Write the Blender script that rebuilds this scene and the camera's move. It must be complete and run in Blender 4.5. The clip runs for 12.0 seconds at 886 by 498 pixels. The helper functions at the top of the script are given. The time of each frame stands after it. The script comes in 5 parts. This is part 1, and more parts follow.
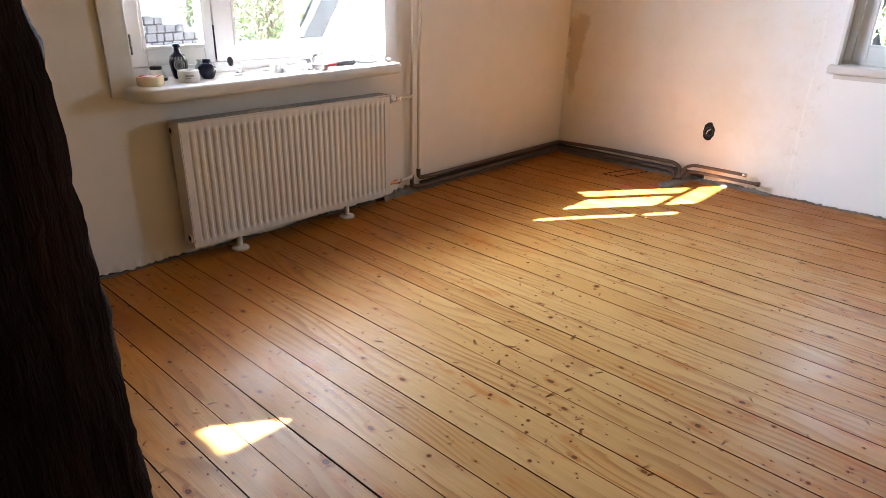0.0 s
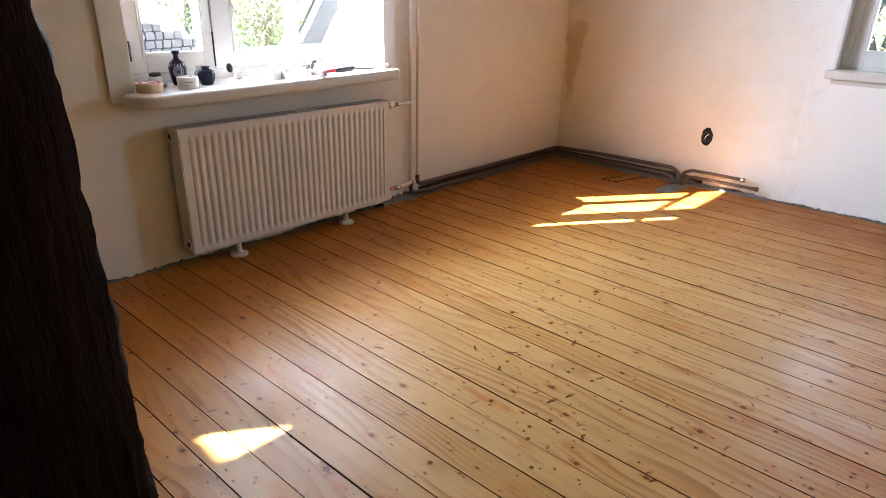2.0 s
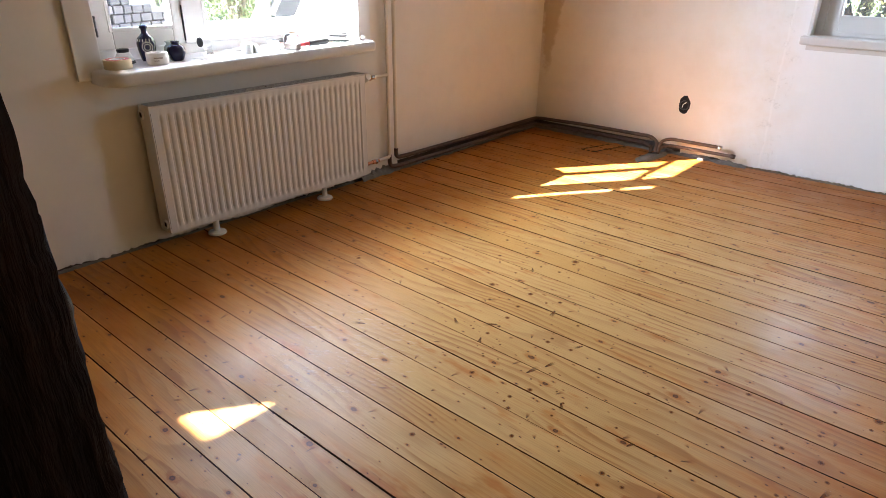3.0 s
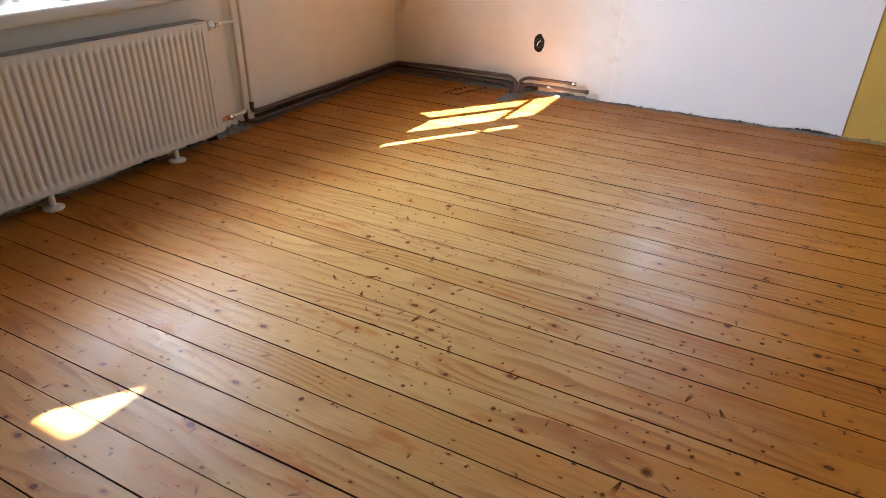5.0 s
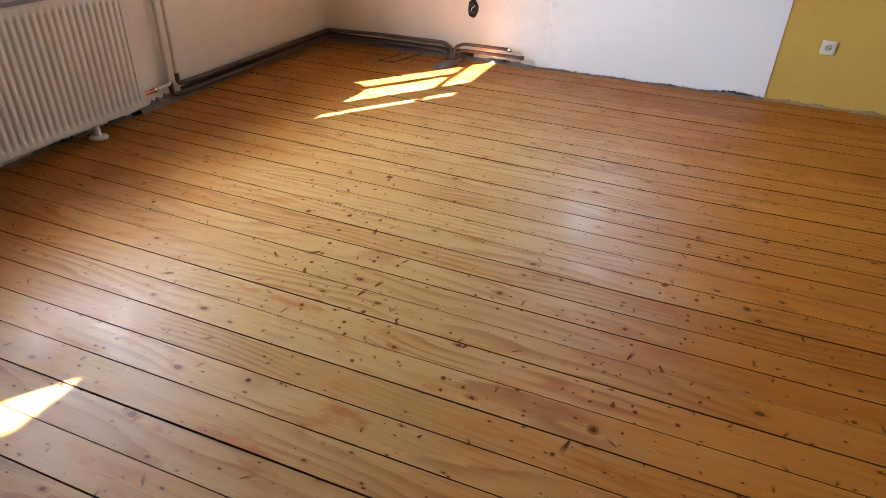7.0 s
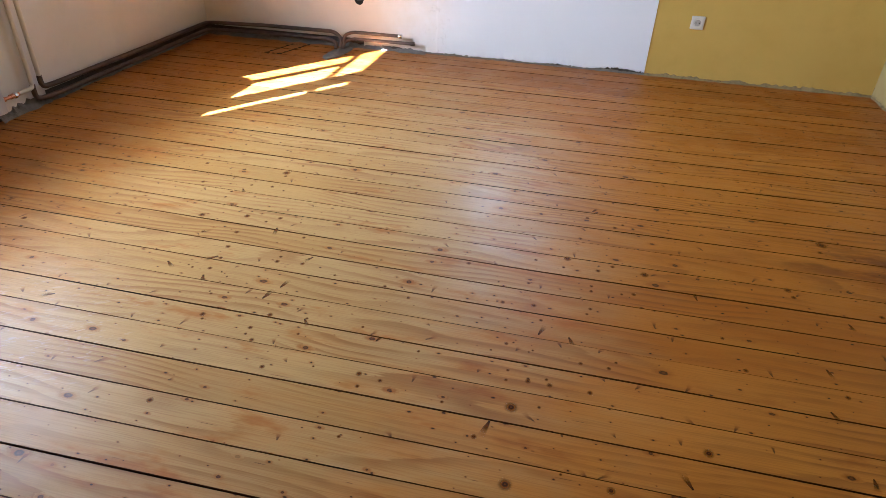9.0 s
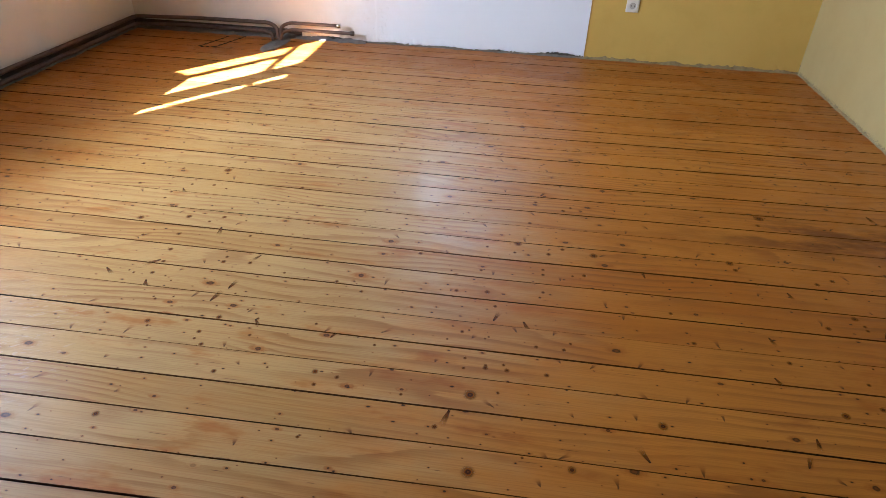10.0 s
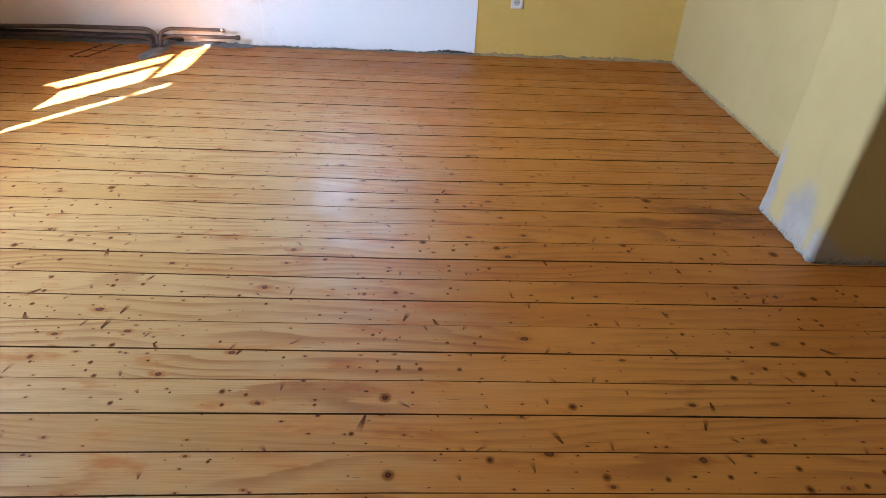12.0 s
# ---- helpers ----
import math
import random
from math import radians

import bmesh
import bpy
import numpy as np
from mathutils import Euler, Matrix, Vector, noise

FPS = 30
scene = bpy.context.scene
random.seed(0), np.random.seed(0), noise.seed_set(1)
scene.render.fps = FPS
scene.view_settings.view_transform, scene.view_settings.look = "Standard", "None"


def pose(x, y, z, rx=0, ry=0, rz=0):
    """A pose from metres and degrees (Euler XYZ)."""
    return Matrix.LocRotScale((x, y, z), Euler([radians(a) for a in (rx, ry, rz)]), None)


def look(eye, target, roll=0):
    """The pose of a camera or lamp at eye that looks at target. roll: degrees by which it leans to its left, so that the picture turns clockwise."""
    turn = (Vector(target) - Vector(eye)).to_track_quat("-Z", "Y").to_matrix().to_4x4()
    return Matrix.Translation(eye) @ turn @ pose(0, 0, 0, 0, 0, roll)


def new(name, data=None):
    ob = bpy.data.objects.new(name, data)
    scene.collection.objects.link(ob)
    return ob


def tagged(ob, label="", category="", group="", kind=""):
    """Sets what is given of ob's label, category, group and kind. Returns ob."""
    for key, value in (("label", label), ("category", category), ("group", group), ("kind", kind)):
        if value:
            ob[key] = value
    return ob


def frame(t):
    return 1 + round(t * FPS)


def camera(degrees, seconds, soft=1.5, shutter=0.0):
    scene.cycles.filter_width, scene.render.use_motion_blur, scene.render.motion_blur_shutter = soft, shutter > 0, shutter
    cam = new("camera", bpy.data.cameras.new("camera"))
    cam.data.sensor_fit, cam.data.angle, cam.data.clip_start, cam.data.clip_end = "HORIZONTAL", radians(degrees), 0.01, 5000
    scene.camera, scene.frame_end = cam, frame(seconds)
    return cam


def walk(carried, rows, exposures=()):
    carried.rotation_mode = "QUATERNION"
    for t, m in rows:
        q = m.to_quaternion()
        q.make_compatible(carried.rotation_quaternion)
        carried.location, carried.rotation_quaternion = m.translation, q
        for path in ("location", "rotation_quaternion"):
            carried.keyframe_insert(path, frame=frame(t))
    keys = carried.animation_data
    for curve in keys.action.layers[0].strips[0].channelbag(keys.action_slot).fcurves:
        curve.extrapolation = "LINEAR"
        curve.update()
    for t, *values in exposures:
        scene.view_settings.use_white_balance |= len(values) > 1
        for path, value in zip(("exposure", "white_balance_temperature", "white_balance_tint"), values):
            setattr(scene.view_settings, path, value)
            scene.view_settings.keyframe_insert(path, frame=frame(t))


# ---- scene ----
cam = camera(70.6, 12.0, soft=0.8)
PATH = [
    (0, (2.846, -4.456, 1.256), (1.596, -3.101, 0.482), 1.4),
    (0.5, (2.843, -4.454, 1.258), (1.591, -3.097, 0.49), 1.4),
    (1, (2.841, -4.457, 1.257), (1.586, -3.094, 0.503), 1.4),
    (1.5, (2.848, -4.459, 1.257), (1.589, -3.097, 0.508), 1.3),
    (2, (2.838, -4.459, 1.254), (1.587, -3.094, 0.497), 1.3),
    (2.5, (2.847, -4.455, 1.259), (1.609, -3.094, 0.476), 1.2),
    (3, (2.853, -4.448, 1.26), (1.665, -3.073, 0.424), 0.7),
    (5, (2.822, -4.416, 1.24), (2.006, -2.87, 0.268), 1.2),
    (5.5, (2.813, -4.411, 1.243), (2.119, -2.839, 0.219), 1.9),
    (6, (2.811, -4.414, 1.246), (2.151, -2.846, 0.196), 2.5),
    (6.5, (2.81, -4.414, 1.248), (2.156, -2.846, 0.194), 2.5),
    (7, (2.808, -4.409, 1.241), (2.185, -2.827, 0.189), 2.1),
    (8.8, (2.815, -4.383, 1.234), (2.46, -2.736, 0.157), 2.8),
    (9, (2.812, -4.387, 1.232), (2.471, -2.734, 0.159), 2.4),
    (9.5, (2.81, -4.379, 1.231), (2.544, -2.72, 0.147), 2.4),
    (10, (2.809, -4.376, 1.228), (2.626, -2.713, 0.132), 2.4),
    (10.5, (2.802, -4.361, 1.227), (2.746, -2.686, 0.135), 2.3),
    (11, (2.818, -4.367, 1.23), (2.857, -2.69, 0.142), 2.8),
    (11.5, (2.825, -4.365, 1.228), (2.919, -2.688, 0.143), 3.0),
    (12, (2.827, -4.372, 1.233), (2.929, -2.696, 0.146), 3.2),
]
EXPOSURES = [(0.0, 4.8, 5800, 13.0), (6.5, 4.75, 5800, 13.0), (9.0, 4.85, 5350, 11.0), (11.0, 4.9, 5150, 11.0), (12.0, 5.05, 4900, 10.0)]
walk(cam, [(t, look(eye, target, roll)) for t, eye, target, roll in PATH], EXPOSURES)

# ---- light: low spring sun from the garden side, clear sky ----
SUN_H = Vector((0.581, 0.814, 0.0)).normalized()   # the way the sunlight runs over the floor
SUN_EL = radians(34.4)
world = bpy.data.worlds.new("sky")
scene.world = world
world.use_nodes = True
wn = world.node_tree.nodes
sky = wn.new("ShaderNodeTexSky")
sky.sky_type = "NISHITA"
sky.sun_disc = False
sky.sun_elevation = SUN_EL
sky.sun_rotation = math.atan2(-SUN_H.x, -SUN_H.y)
sky.altitude = 200
wn["Background"].inputs["Strength"].default_value = 0.052
world.node_tree.links.new(sky.outputs[0], wn["Background"].inputs["Color"])
sun = bpy.data.lights.new("sun", "SUN")
sun.energy, sun.angle, sun.color = 5.0, radians(0.53), (1.0, 0.95, 0.87)
sun_ob = new("sun", sun)
sun_ob.matrix_world = look((0, 0, 0), SUN_H * math.cos(SUN_EL) - Vector((0, 0, math.sin(SUN_EL))))

# sky light through the upper parts of the west and north windows
for where, to, w, h, watts in (((-0.300, -2.55, 1.395), (1.0, -2.08, 1.37), 1.15, 0.29, 5.6), ((2.33, 0.22, 1.38), (2.33, -1.0, 1.36), 0.60, 0.75, 0.42)):
    lamp = bpy.data.lights.new("window_light", "AREA")
    lamp.shape, lamp.size, lamp.size_y, lamp.energy, lamp.color = "RECTANGLE", w, h, watts, (0.86, 0.93, 1.0)
    lamp.spread = radians(145)
    new("window_light", lamp).matrix_world = look(where, to)

# ---- room numbers ----
EAST, NORTH, SOUTH, CEIL = 4.65, 0.03, -7.4, 2.35
YELLOW = 3.237                       # where the ochre paint starts on the north wall
SASH = -0.14                         # inner face of the sashes in the west wall
BOARD_SEAMS = [-0.070, -0.195, -0.339, -0.479, -0.618, -0.757, -0.902, -1.036, -1.170, -1.296, -1.428,
               -1.558, -1.684, -1.810, -1.932, -2.054, -2.179, -2.297, -2.420, -2.540, -2.663, -2.780, -2.900,
               -3.020, -3.135, -3.254, -3.371, -3.487, -3.605, -3.728]
while BOARD_SEAMS[-1] > SOUTH - 0.05:
    BOARD_SEAMS.append(BOARD_SEAMS[-1] - (0.118, 0.124, 0.115, 0.121)[len(BOARD_SEAMS) % 4])


def ease(v, stops):
    """Straight steps between (place, value) stops."""
    if v <= stops[0][0]:
        return stops[0][1]
    for (a, p), (b, q) in zip(stops, stops[1:]):
        if v <= b:
            return p + (q - p) * (v - a) / (b - a)
    return stops[-1][1]


def seam(y, x):
    """A joint's place at x: the old boards taper a little, each half of the room its own way."""
    if x < 2.78:
        k = ease(y, ((-4.2, 0.018), (-3.5, 0.016), (-3.1, 0.002), (-2.5, -0.008), (-1.8, -0.014), (-0.5, 0.0)))
    else:
        k = ease(y, ((-3.05, 0.0), (-2.9, 0.004), (-2.66, 0.009), (-2.45, 0.010), (-2.15, 0.019), (-1.75, 0.026), (-1.2, 0.018), (-0.2, 0.0)))
    return y + k * (x - 2.78)


# ---- node helpers ----
class Net:
    """A material with short calls for its nodes."""

    def __init__(self, name):
        self.mat = bpy.data.materials.new(name)
        self.mat.use_nodes = True
        self.t = self.mat.node_tree
        self.bsdf = self.t.nodes["Principled BSDF"]

    def node(self, kind, props=None, **ins):
        n = self.t.nodes.new(kind)
        for k, v in (props or {}).items():
            setattr(n, k, v)
        for k, v in ins.items():
            self.put(n.inputs[k.replace("_", " ")], v)
        return n

    def put(self, socket, v):
        if isinstance(v, bpy.types.NodeSocket):
            self.t.links.new(v, socket)
        else:
            socket.default_value = v

    def math(self, op, a, b=0.0, c=0.0):
        n = self.t.nodes.new("ShaderNodeMath")
        n.operation = op
        for i, v in enumerate((a, b, c)):
            self.put(n.inputs[i], v)
        return n.outputs[0]

    def coords(self, scale=(1, 1, 1), shift=None):
        tc = self.node("ShaderNodeTexCoord")
        m = self.node("ShaderNodeMapping")
        self.t.links.new(tc.outputs["Object"], m.inputs["Vector"])
        m.inputs["Scale"].default_value = scale
        if shift is not None:
            self.put(m.inputs["Location"], shift)
        return m.outputs[0]

    def noise(self, vec, scale, detail=4.0, rough=0.55, distort=0.0):
        n = self.node("ShaderNodeTexNoise", Vector=vec, Scale=scale, Detail=detail, Roughness=rough, Distortion=distort)
        return n.outputs["Fac"]

    def ramp(self, fac, *stops):
        n = self.node("ShaderNodeValToRGB", Fac=fac)
        el = n.color_ramp.elements
        while len(el) < len(stops):
            el.new(0.5)
        for e, (p, c) in zip(el, stops):
            e.position = p
            e.color = (*c, 1) if isinstance(c, tuple) else (c, c, c, 1)
        return n.outputs["Color"]

    def mix(self, fac, a, b, mode="MIX"):
        n = self.t.nodes.new("ShaderNodeMix")
        n.data_type, n.blend_type = "RGBA", mode
        self.put(n.inputs[0], fac)
        for i, v in ((6, a), (7, b)):
            self.put(n.inputs[i], (*v, 1) if isinstance(v, tuple) else v)
        return n.outputs[2]

    def range(self, v, a, b, c=0.0, d=1.0):
        n = self.node("ShaderNodeMapRange", {"interpolation_type": "SMOOTHSTEP"}, Value=v)
        for k, x in (("From Min", a), ("From Max", b), ("To Min", c), ("To Max", d)):
            self.put(n.inputs[k], x)
        return n.outputs[0]

    def bump(self, height, strength, dist):
        n = self.node("ShaderNodeBump", Height=height, Strength=strength, Distance=dist)
        self.t.links.new(n.outputs[0], self.bsdf.inputs["Normal"])

    def done(self, color=None, rough=None, metal=None, spec=None):
        for k, v in (("Base Color", color), ("Roughness", rough), ("Metallic", metal), ("Specular IOR Level", spec)):
            if v is not None:
                self.put(self.bsdf.inputs[k], (*v, 1) if isinstance(v, tuple) else v)
        return self.mat


def plain(name, color, rough=0.5, metal=0.0, vary=0.12, scale=25.0, bump=0.0):
    """A surface of one colour with a little mottling at two scales and fine relief."""
    n = Net(name)
    v = n.coords()
    a, b = n.noise(v, scale), n.noise(v, scale * 0.14, 3)
    f = n.math("ADD", n.math("MULTIPLY", a, 0.5), n.math("MULTIPLY", b, 0.5))
    dark = tuple(c * (1 - vary) for c in color)
    light = tuple(min(1, c * (1 + vary)) for c in color)
    if bump:
        n.bump(n.noise(v, scale * 6, 4), bump, 0.002)
    return n.done(n.ramp(f, (0.3, dark), (0.7, light)), n.range(b, 0.2, 0.8, rough * 0.85, min(1, rough * 1.15)), metal)


def plaster(name, light, dark, extra=None):
    n = Net(name)
    v = n.coords()
    big, mid, fine = n.noise(v, 1.3, 5, 0.6), n.noise(v, 7, 5, 0.6), n.noise(v, 90, 4)
    col = n.mix(n.range(big, 0.35, 0.7), light, dark)
    col = n.mix(n.range(mid, 0.45, 0.8, 0, 0.35), col, tuple(c * 0.9 for c in dark))
    if extra:
        col = extra(n, v, col)
    h = n.math("ADD", n.math("MULTIPLY", mid, 1.0), n.math("MULTIPLY", fine, 0.18))
    n.bump(h, 0.35, 0.006)
    return n.done(col, 0.85, spec=0.25)


def axis(n, v, k):
    s = n.node("ShaderNodeSeparateXYZ", Vector=v)
    return s.outputs[k]


def north_extra(n, v, col):
    """Cool window light put into the colour past a wandering edge, a brown damp stain by the corner, a filled crack by
    the window.
    """
    x, z = axis(n, v, 0), axis(n, v, 2)
    w = n.noise(v, 3.0, 5, 0.65)
    edge = n.math("ADD", x, n.math("MULTIPLY", n.math("SUBTRACT", w, 0.5), 0.9))
    # sky light on the right part of the wall, put into its colour
    col = n.mix(n.range(edge, 1.25, 2.0), col, (0.86, 0.88, 0.90))
    wob = n.math("SUBTRACT", n.noise(v, 9.0, 5, 0.7), 0.5)
    sx = n.math("ABSOLUTE", n.math("SUBTRACT", n.math("ADD", x, n.math("MULTIPLY", wob, 0.16)), n.range(z, 0.4, 1.1, 0.055, 0.085)))
    sz = n.math("ABSOLUTE", n.math("SUBTRACT", n.math("ADD", z, n.math("MULTIPLY", wob, 0.35)), 0.76))
    wide = n.range(z, 0.38, 1.05, 0.012, 0.075)
    m = n.math("MULTIPLY", n.range(n.math("SUBTRACT", sx, wide), 0.025, -0.012), n.range(sz, 0.37, 0.24))
    col = n.mix(n.math("MULTIPLY", m, 0.75), col, (0.53, 0.42, 0.26))
    k = n.math("ABSOLUTE", n.math("SUBTRACT", n.math("ADD", x, n.math("MULTIPLY", n.math("SUBTRACT", w, 0.5), 0.08)), 1.785))
    col = n.mix(n.range(k, 0.010, 0.002, 0, 0.5), col, (0.9, 0.9, 0.89))
    fl = n.math("MULTIPLY", n.range(k, 0.14, 0.03), n.range(n.noise(v, 22, 5, 0.7), 0.55, 0.72, 0, 0.35))
    return n.mix(fl, col, (0.45, 0.44, 0.42))


def ochre_extra(n, v, col):
    """Bare grey plaster with soft rims at the foot of the pier."""
    x, y, z = axis(n, v, 0), axis(n, v, 1), axis(n, v, 2)
    w = n.math("MULTIPLY", n.math("SUBTRACT", n.noise(v, 7, 4), 0.5), 0.12)
    out = None
    for cy, ry, top in ((-2.36, 0.105, 0.25), (-2.13, 0.045, 0.30)):
        dy = n.math("DIVIDE", n.math("SUBTRACT", n.math("ADD", y, w), cy), ry)
        dz = n.math("DIVIDE", n.math("ADD", z, w), top)
        r = n.math("SQRT", n.math("ADD", n.math("MULTIPLY", dy, dy), n.math("MULTIPLY", dz, dz)))
        m = n.range(r, 1.22, 0.75)
        out = m if out is None else n.math("MAXIMUM", out, m)
    low = n.math("MULTIPLY", n.range(n.math("ADD", z, w), 0.055, 0.01), n.range(y, -2.0, -2.05))
    south = n.math("MULTIPLY", n.range(n.math("ADD", n.math("MULTIPLY", n.math("SUBTRACT", x, 4.30), 0.55), n.math("ADD", z, w)), 0.16, 0.08), n.range(y, -2.46, -2.49))
    out = n.math("MULTIPLY", n.math("MAXIMUM", n.math("MAXIMUM", out, south), low), n.range(x, 4.62, 4.60))
    grey = n.mix(n.range(n.noise(v, 9, 5, 0.7), 0.35, 0.65), (0.375, 0.330, 0.280), (0.315, 0.275, 0.235))
    rim = n.math("MULTIPLY", n.range(n.math("ADD", z, n.math("MULTIPLY", n.noise(v, 60, 4, 0.7), 0.05)), 0.055, 0.035), n.range(n.noise(v, 110, 3, 0.7), 0.45, 0.6))
    col = n.mix(n.math("MULTIPLY", out, 0.9), col, grey)
    return n.mix(n.math("MULTIPLY", rim, 0.7), col, (0.10, 0.085, 0.07))


def pine():
    """Oiled old pine boards: growth rings along x, knots, branch fans, resin dashes, worn finish."""
    n = Net("oiled_pine")
    rnd = n.node("ShaderNodeObjectInfo").outputs["Random"]
    rnd2 = n.math("FRACT", n.math("MULTIPLY", rnd, 7.31))
    flat = n.coords((1, 1, 0))

    def vec(op, a, b):
        m = n.node("ShaderNodeVectorMath", {"operation": op})
        n.put(m.inputs[0], a)
        n.put(m.inputs[1], b)
        return m.outputs["Value"] if op in ("LENGTH", "DISTANCE") else m.outputs[0]

    def stretch(v, sx, sy):
        m = n.node("ShaderNodeMapping", Vector=v)
        m.inputs["Scale"].default_value = (sx, sy, 1)
        return m.outputs[0]

    own = vec("ADD", flat, n.node("ShaderNodeCombineXYZ", X=n.math("MULTIPLY", rnd, 61.0), Y=n.math("MULTIPLY", rnd, 23.0), Z=0.0).outputs[0])

    def cells(cx, cy, move):
        """One random seat per cell: the offset from it in metres, along and across, and three random numbers."""
        p = vec("ADD", stretch(own, 1 / cx, 1 / cy), (move, move * 0.7, 0))
        vo = n.node("ShaderNodeTexVoronoi", {"voronoi_dimensions": "2D"}, Vector=p, Scale=1.0)
        d = vec("MULTIPLY", vec("SUBTRACT", p, vo.outputs["Position"]), (cx, cy, 0))
        c = vo.outputs["Color"]
        return axis(n, d, 0), axis(n, d, 1), axis(n, c, 0), axis(n, c, 1), axis(n, c, 2)

    ragged = n.math("SUBTRACT", n.noise(own, 140, 3, 0.7), 0.5)

    def oval(dx, dy, rx, ry):
        """Distance from the seat in units of the oval's radius, with a ragged rim."""
        u, v = n.math("DIVIDE", dx, rx), n.math("DIVIDE", dy, ry)
        return n.math("ADD", n.math("SQRT", n.math("ADD", n.math("MULTIPLY", u, u), n.math("MULTIPLY", v, v))), n.math("MULTIPLY", ragged, 0.9))

    # knots with dark rims and a halo drawn out along the grain
    dx, dy, a, b, c = cells(0.19, 0.085, 3.1)
    there = n.range(b, 0.56, 0.58)
    r = n.math("ADD", 0.0028, n.math("MULTIPLY", n.math("POWER", a, 3.0), 0.0060))
    kq = oval(dx, dy, n.math("MULTIPLY", r, n.math("ADD", 1.0, n.math("MULTIPLY", c, 0.7))), r)
    knot = n.math("MULTIPLY", n.range(kq, 1.25, 0.75), there)
    halo = n.math("MULTIPLY", n.range(oval(dx, dy, n.math("MULTIPLY", r, 5.0), n.math("MULTIPLY", r, 2.4)), 1.1, 0.2), there)
    # pin knots
    dx, dy, a, b, c = cells(0.085, 0.045, 9.7)
    pr = n.math("ADD", 0.0010, n.math("MULTIPLY", n.math("POWER", a, 2.0), 0.0022))
    pin_there = n.range(b, 0.46, 0.48)
    pin = n.math("MULTIPLY", n.range(oval(dx, dy, n.math("MULTIPLY", pr, n.math("ADD", 1.1, c)), pr), 1.3, 0.6), pin_there)
    pin_halo = n.math("MULTIPLY", n.range(oval(dx, dy, n.math("MULTIPLY", pr, 5.0), n.math("MULTIPLY", pr, 2.6)), 1.0, 0.2), pin_there)
    # branches cut lengthwise: fans that start dark and fade, lying steeply across the board
    dx, dy, a, b, c = cells(0.23, 0.10, 5.3)
    turn = n.math("ADD", n.math("MULTIPLY", n.math("SUBTRACT", a, 0.5), 1.9), 1.57)
    co, si = n.math("COSINE", turn), n.math("SINE", turn)
    u = n.math("ADD", n.math("MULTIPLY", dx, co), n.math("MULTIPLY", dy, si))
    v = n.math("SUBTRACT", n.math("MULTIPLY", dy, co), n.math("MULTIPLY", dx, si))
    v = n.math("ADD", v, n.math("MULTIPLY", n.math("SUBTRACT", n.noise(own, 45, 3, 0.6), 0.5), 0.010))
    reach = n.math("ADD", 0.016, n.math("MULTIPLY", c, 0.034))
    along = n.math("DIVIDE", u, reach)
    wide = n.math("ADD", 0.0020, n.math("MULTIPLY", n.math("MAXIMUM", along, 0.0), 0.0095))
    fan = n.range(n.math("DIVIDE", n.math("ABSOLUTE", v), wide), 1.2, 0.35)
    fan = n.math("MULTIPLY", n.math("MULTIPLY", fan, n.range(along, -0.12, 0.06)), n.range(along, 1.0, 0.25))
    fan = n.math("MULTIPLY", fan, n.range(b, 0.38, 0.41))
    # short resin dashes along the grain
    dx, dy, a, b, c = cells(0.30, 0.055, 1.9)
    dash = n.range(oval(dx, dy, n.math("ADD", 0.010, n.math("MULTIPLY", a, 0.030)), 0.0011), 1.2, 0.3)
    dash = n.math("MULTIPLY", dash, n.range(b, 0.66, 0.70))

    # growth rings: flat-sawn lines that part round the knots and swing into long arches
    swing = n.math("MULTIPLY", n.noise(stretch(own, 0.75, 3.2), 1.0, 2, 0.45), 5.0)
    part_round = n.math("MULTIPLY", halo, n.math("MULTIPLY", n.noise(own, 30, 2), 0.55))
    yy = n.math("ADD", n.math("MULTIPLY", axis(n, own, 1), n.math("ADD", 9.0, n.math("MULTIPLY", rnd2, 11.0))), n.math("ADD", swing, part_round))
    ring = n.math("FRACT", n.math("ADD", n.math("MULTIPLY", yy, 1.9), n.math("MULTIPLY", n.noise(stretch(own, 3.0, 60.0), 1.0, 3, 0.6), 0.45)))
    late = n.math("MULTIPLY", n.range(ring, 0.35, 0.90), n.range(ring, 1.0, 0.93))
    fibre = n.noise(stretch(own, 5.0, 300.0), 1.0, 4, 0.6)
    tone = n.noise(stretch(own, 0.8, 2.6), 1.4, 3)
    wear = n.noise(flat, 1.3, 4, 0.6)
    wear2 = n.noise(stretch(flat, 1.3, 4.5), 2.0, 5, 0.65)
    blotch = n.noise(stretch(own, 1.6, 5.0), 2.2, 4, 0.6)

    base = n.mix(rnd, (0.460, 0.174, 0.020), (0.345, 0.106, 0.008))
    base = n.mix(n.range(tone, 0.32, 0.68, 0, 0.60), base, (0.500, 0.203, 0.027))
    base = n.mix(n.range(wear, 0.45, 0.72, 0, 0.60), base, (0.360, 0.115, 0.009))
    # worn pale in front of the window, with its sheen put into the colour
    pale_sheen = n.math("ADD", vec("DISTANCE", stretch(flat, 0.90, 0.50), (1.62, -1.20, 0)), n.math("MULTIPLY", n.math("SUBTRACT", blotch, 0.5), 1.2))
    base = n.mix(n.range(pale_sheen, 1.35, 0.35, 0, 0.85), base, n.mix(rnd2, (0.455, 0.298, 0.116), (0.385, 0.228, 0.072)))
    base = n.mix(n.range(blotch, 0.57, 0.72, 0, 0.75), base, (0.330, 0.103, 0.009))
    base = n.mix(n.range(wear2, 0.62, 0.78, 0, 0.45), base, (0.240, 0.070, 0.007))
    # old dark spill beside the pier
    far = vec("DISTANCE", stretch(flat, 0.50, 2.0), (2.02, -4.36, 0))
